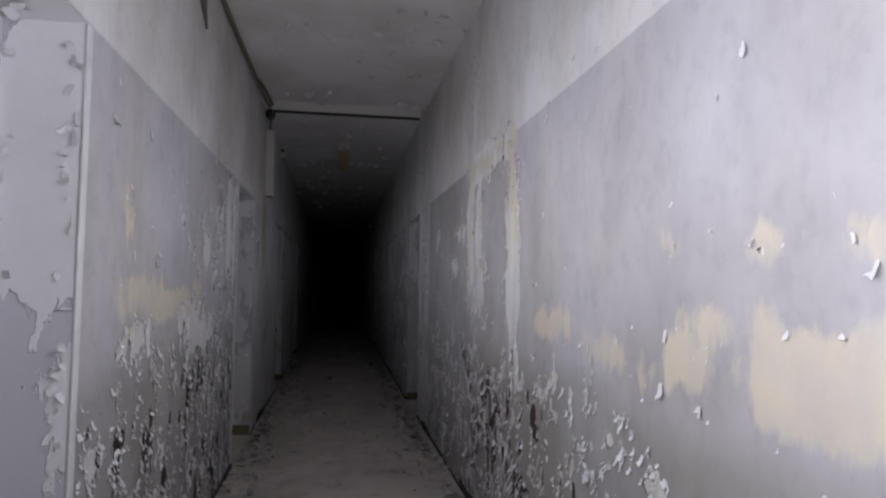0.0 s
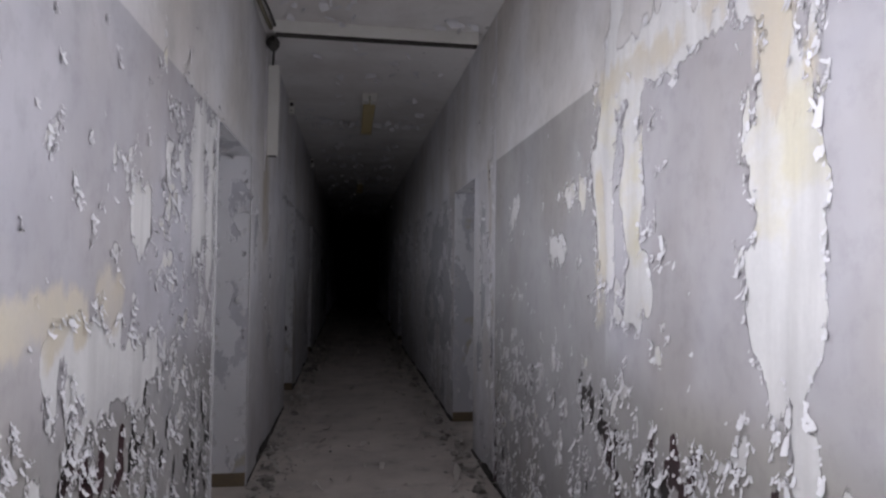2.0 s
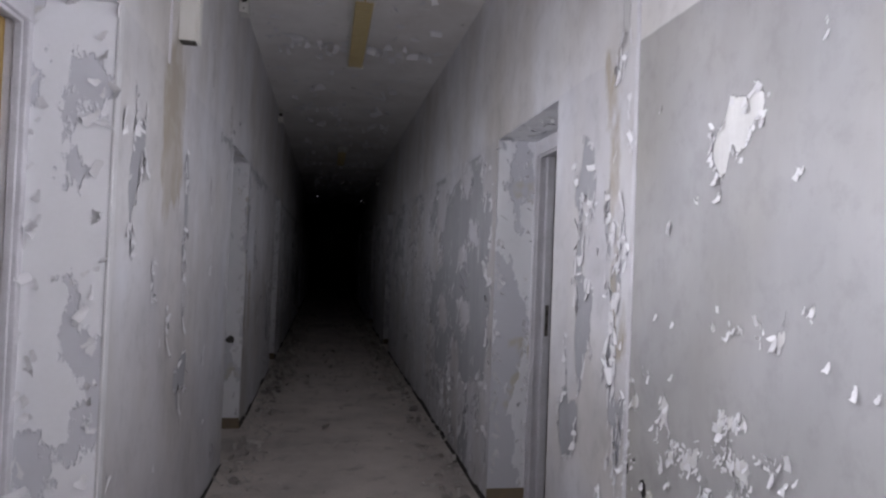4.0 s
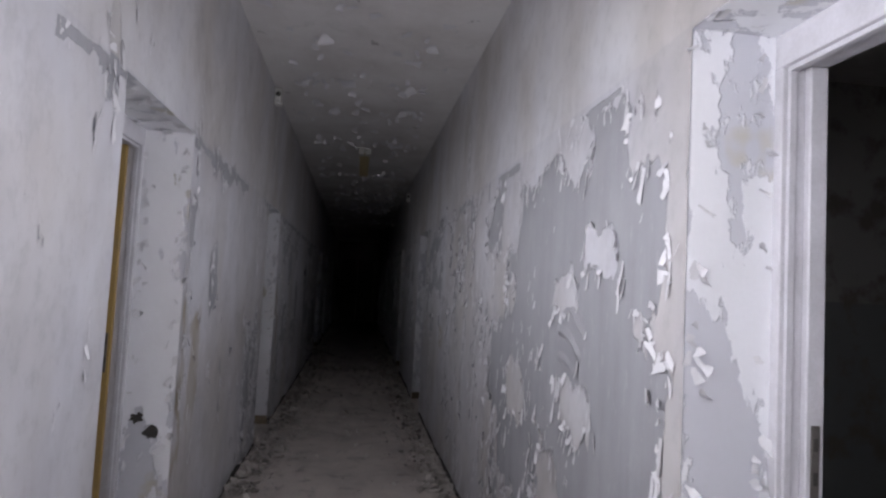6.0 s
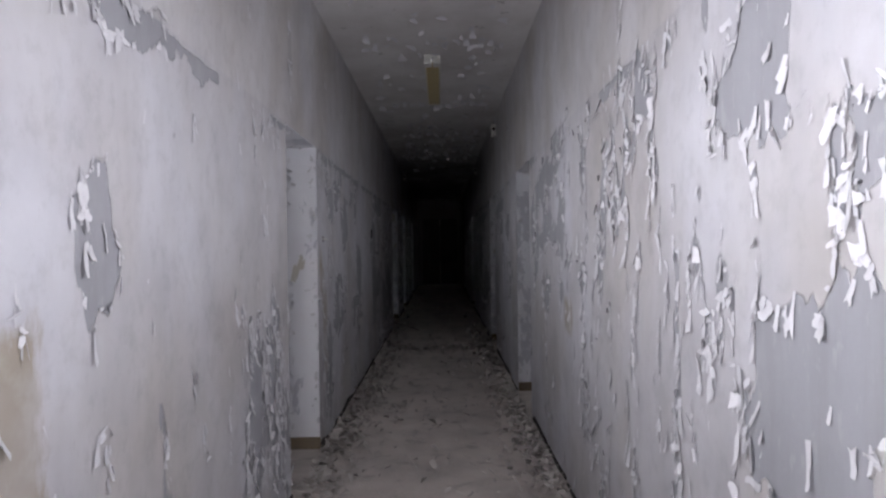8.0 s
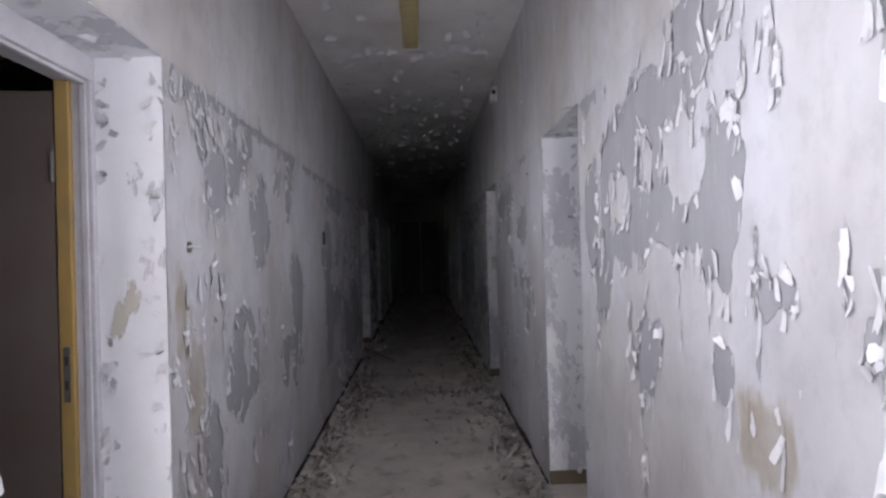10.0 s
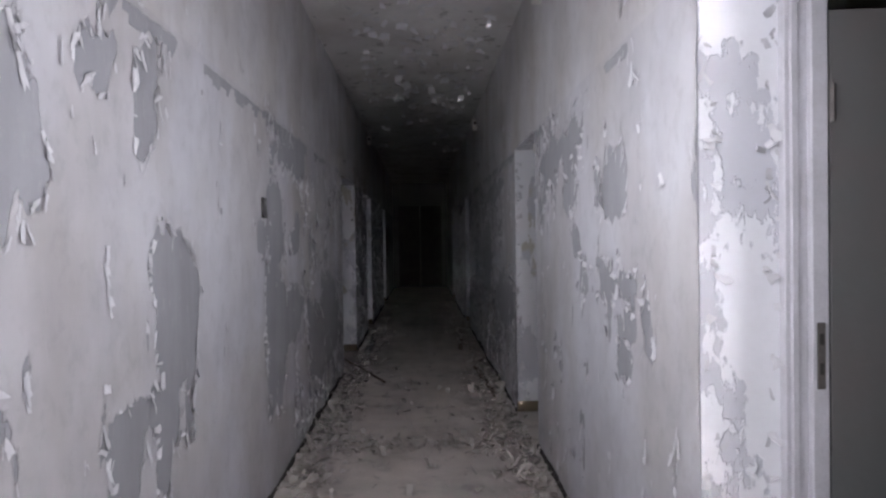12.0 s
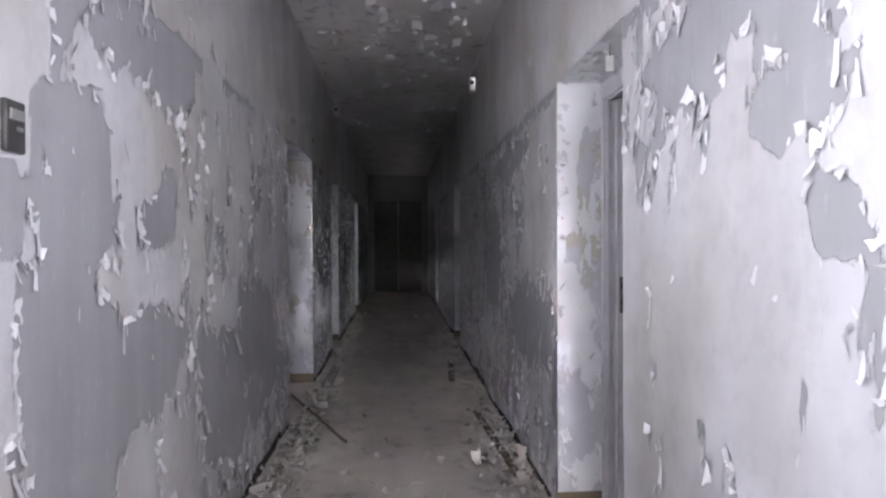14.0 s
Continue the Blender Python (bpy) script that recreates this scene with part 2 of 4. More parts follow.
def ceiling_material():
    m, tree, b = material("ceiling_paint", 0.8)
    geo = node(tree, "ShaderNodeNewGeometry").outputs["Position"]
    xyz = node(tree, "ShaderNodeSeparateXYZ")
    tree.links.new(geo, xyz.inputs[0])
    big, mid, fine = noise_at(tree, geo, 1.4, 5), noise_at(tree, geo, 6.5, 7, 0.6), noise_at(tree, geo, 50, 4)
    wet = calc(tree, "MULTIPLY", ramp(tree, xyz.outputs["Y"], 16.0, 18.5), 0.075)
    col = mix(tree, calc(tree, "MULTIPLY", ramp(tree, big, 0.4, 0.7), 0.6), (0.74, 0.725, 0.72), (0.46, 0.425, 0.405))
    gone = ramp(tree, calc(tree, "ADD", mid, wet), 0.68, 0.695)
    col = mix(tree, calc(tree, "MULTIPLY", gone, 0.55), col, (0.22, 0.205, 0.2))
    pale = ramp(tree, calc(tree, "SUBTRACT", 0.36, mid), 0.0, 0.015)
    col = mix(tree, pale, col, (0.68, 0.67, 0.66))
    col = mix(tree, calc(tree, "MULTIPLY", fine, 0.15), col, (0.2, 0.19, 0.18))
    tree.links.new(col, b.inputs["Base Color"])
    first = bump(tree, b, calc(tree, "SUBTRACT", pale, gone), 1.0, 0.004)
    bump(tree, b, mid, 0.25, 0.008, first)
    return m


def jamb_material():
    m, tree, b = material("jamb_paint", 0.6)
    geo = node(tree, "ShaderNodeNewGeometry").outputs["Position"]
    patch, stain, fine = noise_at(tree, geo, 3.6, 8, 0.62, (1, 1, 0.5)), noise_at(tree, geo, 1.9, 4), noise_at(tree, geo, 60, 4)
    bare = ramp(tree, patch, 0.54, 0.552)
    col = mix(tree, calc(tree, "MULTIPLY", ramp(tree, stain, 0.4, 0.7), 0.3), (0.76, 0.765, 0.8), (0.6, 0.585, 0.58))
    col = mix(tree, bare, col, mix(tree, ramp(tree, stain, 0.58, 0.62), (0.54, 0.545, 0.59), (0.5, 0.475, 0.42)))
    col = mix(tree, calc(tree, "MULTIPLY", fine, 0.12), col, (0.3, 0.3, 0.3))
    tree.links.new(col, b.inputs["Base Color"])
    first = bump(tree, b, calc(tree, "MULTIPLY", bare, -1.0), 1.0, 0.003)
    bump(tree, b, noise_at(tree, geo, 7, 2), 0.25, 0.006, first)
    return m


WALL, FLOOR, ROOM = wall_material(), floor_material(), room_material()
FLAKE = plain("flake_paint", (0.63, 0.63, 0.66), 0.6, 0.2, 9, 0.1, dirt=(0.4, 0.38, 0.36))
JAMB = jamb_material()
FRAME = plain("frame_paint", (0.6, 0.59, 0.63), 0.5, 0.3, 8, 0.2)
FOOT = plain("foot_paint", (0.2, 0.15, 0.09), 0.7, 0.5, 14, 0.2)
OCHRE = plain("ochre_wood", (0.42, 0.27, 0.08), 0.6, 0.35, 10, 0.2)
CEIL = ceiling_material()


# ---- corridor walls ----
def stops(lo, hi, cuts, step):
    edges = sorted({lo, hi, *cuts})
    out = [lo]
    for a, b in zip(edges, edges[1:]):
        n = max(1, round((b - a) / step))
        out += [a + (b - a) * (k + 1) / n for k in range(n)]
    return np.array(out)


def patches(y, z, spots):
    """Metres inside (+) or outside (-) the listed rounded patches (y, z, half width, half height)."""
    best = np.full(np.shape(y), -1.0)
    for cy, cz, ry, rz in spots:
        r = (np.abs((y - cy) / ry) ** 2.6 + np.abs((z - cz) / rz) ** 2.6) ** (1 / 2.6)
        best = np.maximum(best, np.clip((1 - r) * min(ry, rz), -1, 0.3))
    return best


def zone(y, z, y0, y1, z0, z1, soft=0.25):
    """1 inside a stretch of wall, falling to 0 over soft metres outside."""
    d = np.maximum(np.maximum(y0 - y, y - y1), np.maximum(z0 - z, z - z1))
    return np.clip(1 - d / soft, 0, 1)


def tear(y, z, seed):
    """Uneven, mostly upright tongues along a torn edge, in metres."""
    return 0.13 * (fractal(y / 0.14, z / 0.24, seed, 3) - 0.5) + 0.11 * (fractal(y / 0.045, z / 0.14, seed + 7, 2) - 0.5)


def flecks(y, z, stretches, seed):
    """Small upright scars. stretches: y0, y1, z0, z1, share, soft edge."""
    share = np.zeros(np.shape(y))
    for y0, y1, z0, z1, amount, soft in stretches:
        share = np.maximum(share, amount * zone(y, z, y0, y1, z0, z1, soft))
    share = share * (0.55 + 0.9 * fractal(y / 0.5, z / 0.5, seed + 40, 2))
    tall = np.where(y < 6.27, 0.09, 0.26)
    n = 0.7 * fractal(y / 0.085, z / tall, seed, 3) + 0.3 * grain(y / 0.03, z / (0.4 * tall), seed + 4)
    return 0.16 * (n - (0.84 - 0.36 * share))


def dado_edge(y, z, seed):
    """The ragged line below the old dado's upper edge, where paint hangs in tongues."""
    where = fractal(y / 0.7, z * 0, seed, 2)
    reach = 0.02 + 0.09 * fractal(y / 0.07, z * 0, seed + 3, 2)
    return np.where((y > 8.2) & (where > 0.5) & (z < HEAD - 0.004) & (z > HEAD - reach), 0.02, -1.0)


def left_fields(y, z):
    wide = fractal(y / 0.7, z / 0.6, 5, 3)
    peel = np.maximum(patches(y, z, LEFT_OLD + LEFT_PEEL + LEFT_FAR) + tear(y, z, 201), flecks(y, z, LEFT_FLECKS, 3))
    peel = np.maximum(peel, dado_edge(y, z, 12))
    peel = np.minimum(peel, -patches(y, z, LEFT_KEPT) - 0.9 * tear(y, z, 601))
    deep = patches(y, z, LEFT_DEEP) + 0.8 * tear(y, z, 401)
    hole = 1.4 * (fractal(y / 0.05, z / 0.09, 71, 2) - 1.0) + 0.72 * zone(y, z, 2.6, 5.3, 0.0, 0.85, 0.3) * (y < 6.27) * wide * 1.3
    return peel, deep, hole


def right_fields(y, z):
    wide = fractal(y / 0.7, z / 0.6, 105, 3)
    peel = np.maximum(patches(y, z, RIGHT_OLD + RIGHT_PEEL + RIGHT_FAR) + tear(y, z, 301), flecks(y, z, RIGHT_FLECKS, 103))
    peel = np.maximum(peel, dado_edge(y, z, 22))
    peel = np.minimum(peel, -patches(y, z, RIGHT_KEPT) - 0.9 * tear(y, z, 701))
    deep = patches(y, z, RIGHT_DEEP) + 0.8 * tear(y, z, 501)
    hole = 1.4 * (fractal(y / 0.05, z / 0.09, 171, 2) - 1.0) + 0.72 * zone(y, z, 2.2, 6.2, 0.0, 0.8, 0.25) * (y < 6.27) * wide * 1.3
    return peel, deep, hole


def corridor_wall(name, x, side, doors, fields, label):
    """A wall with its openings: a fine painted face, and the solid behind it. side: the way into the wall."""
    cuts = [v for d in doors for v in d]
    cuts_near, cuts_far = [v for v in cuts if v < 21.0], [v for v in cuts if v > 21.0]
    ys = np.concatenate([stops(Y0, 21.0, cuts_near, 0.02), stops(21.0, Y1, cuts_far, 0.06)[1:]])
    zs = np.concatenate([stops(0.0, HEAD, [], 0.024), stops(HEAD, ZC, [], 0.05)[1:]])
    yy, zz = np.meshgrid(ys, zs, indexing="ij")
    rough = 0.004 * (fractal(yy / 0.5, zz / 0.5, 31) - 0.5)
    verts = np.stack([x + rough, yy, zz], -1).reshape(-1, 3)
    idx = np.arange(yy.size).reshape(yy.shape)
    mid_y, mid_z = (ys[1:] + ys[:-1]) / 2, (zs[1:] + zs[:-1]) / 2
    solid = np.ones((len(mid_y), len(mid_z)), bool)
    for a, b in doors:
        solid[np.ix_((mid_y > a) & (mid_y < b), mid_z < HEAD)] = False
    quads = np.stack([idx[:-1, :-1], idx[1:, :-1], idx[1:, 1:], idx[:-1, 1:]], -1)
    quads = (quads if side < 0 else quads[..., ::-1])[solid].reshape(-1, 4)
    front = len(verts)
    bm = bmesh.new()
    near, far = sorted((x + side * 0.003, x + side * THICK))
    edge = Y0
    for a, b in sorted(doors):
        box(bm, (near, edge, 0), (far, a, ZC))
        box(bm, (near, a, HEAD), (far, b, ZC))
        edge = b
    box(bm, (near, edge, 0), (far, Y1, ZC))
    bm.verts.index_update()
    more = [tuple(v.co) for v in bm.verts]
    faces = [tuple(int(k) for k in q) for q in quads] + [tuple(v.index + front for v in f.verts) for f in bm.faces]
    bm.free()
    me = bpy.data.meshes.new(name)
    me.from_pydata([tuple(v) for v in verts] + more, [], faces)
    me.materials.append(WALL)
    me.materials.append(JAMB)
    me.polygons.foreach_set("material_index", [0] * len(quads) + [1] * (len(faces) - len(quads)))
    for key, values in zip(("peel", "deep", "hole"), fields(yy, zz)):
        data = me.attributes.new(key, "FLOAT", "POINT")
        data.data.foreach_set("value", np.concatenate([values.ravel(), np.full(len(more), -1.0)]).astype(np.float32))
    me.update()
    return tagged(new(name, me), label, "wall", kind="structure")


# where paint has come off, as (along, height, half width, half height)
LEFT_OLD = [(4.01, 1.1, 0.4, 0.1), (3.0, 1.14, 0.2, 0.06), (3.9, 1.17, 0.3, 0.08), (4.23, 1.54, 0.08, 0.08), (4.95, 1.72, 0.12, 0.34), (5.18, 1.6, 0.06, 0.45)]
LEFT_PEEL = [(7.4, 0.84, 0.08, 0.06), (7.38, 1.62, 0.02, 0.16), (10.22, 1.51, 0.06, 0.12), (10.27, 1.33, 0.09, 0.1), (10.1, 2.1, 0.14, 0.06), (10.5, 2.08, 0.16, 0.06),
             (11.6, 0.62, 0.1, 0.3), (11.85, 0.7, 0.07, 0.2), (9.72, 2.14, 0.06, 0.05), (8.6, 2.1, 0.05, 0.14), (6.62, 1.7, 0.05, 0.15), (9.7, 1.6, 0.03, 0.3),
             (13.65, 1.74, 0.12, 0.11), (13.9, 1.85, 0.1, 0.14), (14.3, 1.67, 0.17, 0.22), (14.1, 1.95, 0.1, 0.1)]
LEFT_FAR = [(15.27, 1.17, 0.2, 0.28), (15.06, 0.78, 0.28, 0.18), (14.0, 0.95, 0.24, 0.24), (14.78, 1.88, 0.07, 0.07), (15.05, 1.85, 0.09, 0.18), (16.78, 1.48, 0.2, 0.24),
            (16.43, 1.42, 0.12, 0.1), (17.05, 0.97, 0.45, 0.25), (16.72, 0.85, 0.24, 0.46), (17.22, 1.95, 0.4, 0.12), (18.5, 0.72, 0.85, 0.42), (17.3, 1.45, 0.16, 0.14),
            (15.4, 2.55, 0.04, 0.2), (12.35, 2.5, 0.03, 0.25), (7.9, 2.35, 0.03, 0.15), (13.45, 1.9, 0.07, 0.18), (13.5, 0.5, 0.1, 0.4)]
LEFT_KEPT = [(17.28, 1.22, 0.28, 0.11), (17.18, 1.6, 0.16, 0.17), (15.02, 0.66, 0.06, 0.16), (14.05, 0.98, 0.05, 0.12), (14.22, 1.84, 0.06, 0.07), (18.1, 1.05, 0.25, 0.12)]
LEFT_DEEP = [(3.7, 1.27, 0.14, 0.06), (3.95, 1.31, 0.1, 0.06), (3.03, 1.3, 0.25, 0.07), (3.4, 1.27, 0.3, 0.05), (2.82, 1.63, 0.05, 0.13), (7.08, 1.9, 0.17, 0.36), (9.93, 0.95, 0.1, 0.28),
             (9.7, 0.85, 0.05, 0.3), (13.22, 1.2, 0.08, 0.14), (13.35, 0.85, 0.1, 0.3)]
# stretches strewn with small scars
LEFT_FLECKS = [(2.45, 5.3, 0.0, 1.02, 0.6, 0.15), (4.5, 5.3, 1.1, 2.06, 0.72, 0.25), (3.6, 4.6, 1.15, 1.7, 0.3, 0.2), (6.4, 8.7, 0.1, 2.1, 0.12, 0.1), (9.65, 12.2, 0.1, 2.0, 0.15, 0.1),
               (11.4, 12.2, 0.1, 1.1, 0.62, 0.2), (13.1, 13.6, 0.1, 2.1, 0.55, 0.1), (13.6, 15.3, 0.1, 2.08, 0.25, 0.2), (16.6, 19.9, 1.0, 2.08, 0.55, 0.3), (17.3, 19.9, 0.0, 1.05, 0.85, 0.2), (21.1, 32.0, 0.0, 2.06, 0.85, 0.3)]
RIGHT_OLD = [(4.42, 1.7, 0.1, 0.46), (4.04, 2.1, 0.46, 0.1), (3.41, 1.5, 0.12, 0.62), (4.81, 1.72, 0.15, 0.04), (4.95, 1.49, 0.1, 0.08), (5.74, 1.75, 0.06, 0.04),
             (4.2, 1.6, 0.06, 0.3), (4.1, 1.4, 0.12, 0.1), (6.66, 1.74, 0.1, 0.18), (6.66, 1.27, 0.07, 0.3), (6.76, 0.76, 0.1, 0.12)]
RIGHT_PEEL = [(8.95, 1.62, 0.88, 0.38), (8.55, 1.0, 0.48, 0.4), (9.35, 1.2, 0.45, 0.3), (9.5, 0.75, 0.35, 0.25), (8.4, 2.0, 0.3, 0.07), (10.05, 1.85, 0.2, 0.2), (9.9, 1.05, 0.22, 0.25),
              (10.9, 1.95, 0.1, 0.08), (13.2, 1.66, 0.34, 0.3), (12.63, 2.03, 0.15, 0.08), (12.49, 1.56, 0.1, 0.2), (12.8, 1.55, 0.2, 0.16), (12.23, 1.33, 0.1, 0.05), (12.51, 1.12, 0.05, 0.05), (13.02, 1.08, 0.09, 0.13),
              (13.66, 1.6, 0.12, 0.2), (13.5, 1.3, 0.1, 0.14), (12.9, 1.9, 0.3, 0.1)]
RIGHT_FAR = [(15.56, 1.61, 0.2, 0.16), (16.6, 1.83, 0.42, 0.11), (16.15, 1.9, 0.2, 0.08), (15.72, 1.19, 0.36, 0.06), (15.42, 1.06, 0.16, 0.05), (15.43, 0.92, 0.1, 0.06),
             (16.32, 1.6, 0.12, 0.07), (16.15, 1.36, 0.06, 0.06), (18.9, 0.85, 0.6, 0.25), (19.5, 1.9, 0.6, 0.13), (20.3, 1.2, 0.5, 0.4), (15.4, 2.6, 0.03, 0.25), (11.2, 2.5, 0.03, 0.25), (4.3, 2.5, 0.04, 0.2)]
# islands of paint that still hold
RIGHT_KEPT = [(8.75, 1.98, 0.16, 0.1), (8.82, 1.45, 0.13, 0.08), (8.5, 1.57, 0.11, 0.07), (9.78, 1.84, 0.22, 0.18), (7.98, 1.3, 0.05, 0.5), (8.72, 1.03, 0.16, 0.12), (9.32, 2.04, 0.16, 0.07), (9.66, 1.45, 0.12, 0.08),
              (9.55, 0.98, 0.14, 0.12), (9.0, 0.7, 0.12, 0.1), (13.3, 1.6, 0.12, 0.12), (12.87, 1.38, 0.12, 0.08), (12.68, 1.68, 0.12, 0.1), (13.0, 1.78, 0.06, 0.12), (15.8, 1.2, 0.1, 0.04), (16.5, 1.75, 0.07, 0.08)]
RIGHT_DEEP = [(1.42, 1.18, 0.19, 0.12), (1.86, 1.17, 0.08, 0.06), (2.26, 1.15, 0.14, 0.04), (1.73, 1.29, 0.08, 0.04), (1.72, 1.49, 0.05, 0.03), (1.55, 1.48, 0.05, 0.04), (1.3, 1.45, 0.09, 0.05),
              (1.88, 1.46, 0.04, 0.03), (2.97, 1.21, 0.12, 0.06), (2.72, 1.22, 0.1, 0.06), (2.39, 1.15, 0.12, 0.05), (6.43, 2.03, 0.05, 0.12), (6.41, 1.7, 0.03, 0.17), (6.4, 1.35, 0.03, 0.2), (3.42, 1.95, 0.09, 0.2),
              (4.1, 2.1, 0.35, 0.06), (4.45, 1.5, 0.05, 0.25), (12.3, 1.0, 0.12, 0.1)]
RIGHT_FLECKS = [(1.9, 6.2, 0.0, 0.95, 0.6, 0.2), (3.9, 4.3, 1.0, 2.0, 0.45, 0.1), (4.6, 6.2, 0.9, 1.4, 0.12, 0.2), (6.28, 6.45, 0.1, 2.9, 0.5, 0.03), (6.45, 6.97, 0.1, 2.1, 0.2, 0.1), (7.97, 10.1, 0.1, 1.2, 0.75, 0.2),
                (10.1, 12.0, 0.1, 2.06, 0.5, 0.2), (12.0, 13.8, 0.1, 2.06, 0.25, 0.2), (14.8, 17.2, 0.2, 2.0, 0.28, 0.2), (15.1, 16.1, 1.0, 1.3, 0.75, 0.06), (16.0, 17.2, 1.62, 2.06, 0.6, 0.1),
                (18.2, 32.0, 0.0, 1.12, 0.9, 0.2), (18.9, 32.0, 1.1, 2.06, 0.75, 0.4), (18.2, 19.0, 1.1, 2.06, 0.3, 0.1)]
wall_left = corridor_wall("wall_left", XL, -1, LEFT_DOORS, left_fields, "corridor wall with peeling white paint over grey dado")
wall_right = corridor_wall("wall_right", XR, 1, RIGHT_DOORS, right_fields, "corridor wall with curling white paint over grey")

# ---- floor, ceiling, rooms ----
RX0, RX1 = XL - THICK - 3.2, XR + THICK + 3.4
tagged(part("floor", boxed((RX0, Y0 - 0.3, -0.2), (RX1, 60, 0)), FLOOR), "worn dusty concrete corridor floor", "floor", kind="structure")
tagged(part("ceiling", boxed((RX0, Y0 - 0.3, ZC), (RX1, 60, ZC + 0.2)), CEIL), "stained grey painted ceiling with peeling spots", "ceiling", kind="structure")
bm = bmesh.new()
box(bm, (RX0 - 0.2, Y0 - 0.3, 0), (RX0, 60, ZC))
box(bm, (RX1, Y0 - 0.3, 0), (RX1 + 0.2, 60, ZC))
box(bm, (RX0, Y0 - 0.3, 0), (RX1, Y0, ZC))
box(bm, (RX0, 60, 0), (RX1, 60.2, ZC))
tagged(part("wall_outer", bm, ROOM), "dull painted room wall in the dark", "wall", kind="structure")
for k, y in enumerate((3.8, 7.5, 10.9, 16.4, 22.0, 25.4)):
    tagged(part(f"wall_room_left_{k + 1}", boxed((RX0, y, 0), (XL - THICK, y + 0.12, ZC)), ROOM), "dull painted partition of a dark room", "wall", kind="structure")
for k, y in enumerate((5.2, 10.7, 16.0, 20.6, 25.8)):
    tagged(part(f"wall_room_right_{k + 1}", boxed((XR + THICK, y, 0), (RX1, y + 0.12, ZC)), ROOM), "dull painted partition of a dark room", "wall", kind="structure")
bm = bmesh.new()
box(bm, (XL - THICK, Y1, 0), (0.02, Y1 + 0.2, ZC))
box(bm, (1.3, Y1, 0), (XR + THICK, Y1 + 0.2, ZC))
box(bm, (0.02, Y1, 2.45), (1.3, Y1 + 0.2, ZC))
# wall colour darkened to paint in the far end's dimness
tagged(part("wall_end", bm, plain("end_dimmed_paint", (0.1, 0.1, 0.104), 0.8, 0.4, 2)), "far end wall with a dark doorway", "wall", kind="structure")
# black panels added to fill the doorway in place of its unlit depth
far_dark = thing("door", "black panel standing in for the darkness of the far doorway", "door", at=(0.02, Y1 + 0.12, 0))
FAR_BLACK = plain("doorway_black", (0.014, 0.013, 0.013), 0.7, 0.3, 5, 0.2)
part("panel", boxed((0.0, 0, 0.01), (0.635, 0.04, 2.45), 0.004), FAR_BLACK, far_dark)
part("panel", boxed((0.645, 0, 0.01), (1.28, 0.04, 2.45), 0.004), FAR_BLACK, far_dark)


# ---- paint flakes ----
def flake_mesh(name, rows, mat, seed):
    """Many curled scraps of paint in one mesh. rows: base point, along, across, outward (arrays of vectors), length, width, curl."""
    rng = np.random.default_rng(seed)
    base, along, across, outward, length, width, curl = rows
    count, ns = len(length), 5
    verts = np.zeros((count, ns, 3, 3))
    p, lift = np.zeros(count), rng.uniform(0.001, 0.003, count)
    lean, hinge = rng.uniform(0.0, 0.3, count), rng.choice([-1, 1], count)
    skew, waist = rng.uniform(-0.35, 0.35, count), rng.uniform(0.2, 1.0, count)
    for k in range(ns):
        s = k / (ns - 1)
        bend = curl * s
        if k:
            p = p + length / (ns - 1) * np.cos(bend)
            lift = lift + length / (ns - 1) * np.sin(np.abs(bend))
        half = width / 2 * (waist + (1 - waist) * min(1.0, 1.4 * s)) * rng.uniform(0.75, 1.25, count)
        sway = width * (skew * s + rng.uniform(-0.12, 0.12, count))
        for j, side in enumerate((-1, 0, 1)):
            bow = lean * half * (1 + hinge * side) * (0.6 + 0.4 * s)
            ragged = length * rng.uniform(-0.16, 0.16, count) * (k > 0)
            verts[:, k, j] = base + along * (p + ragged)[:, None] + across * (sway + side * half)[:, None] + outward * (lift + bow)[:, None]
    idx = np.arange(count * ns * 3).reshape(count, ns, 3)
    quads = np.stack([idx[:, :-1, :-1], idx[:, :-1, 1:], idx[:, 1:, 1:], idx[:, 1:, :-1]], -1).reshape(-1, 4)
    me = bpy.data.meshes.new(name)
    me.from_pydata(verts.reshape(-1, 3).tolist(), [], quads.tolist())
    me.polygons.foreach_set("use_smooth", [True] * len(quads))
    me.materials.append(mat)
    me.update()
    return me


def in_door(y, z, doors):
    hit = np.zeros(len(y), bool)
    for a, b in doors:
        hit |= (y > a - 0.015) & (y < b + 0.015) & (z < HEAD + 0.02)
    return hit


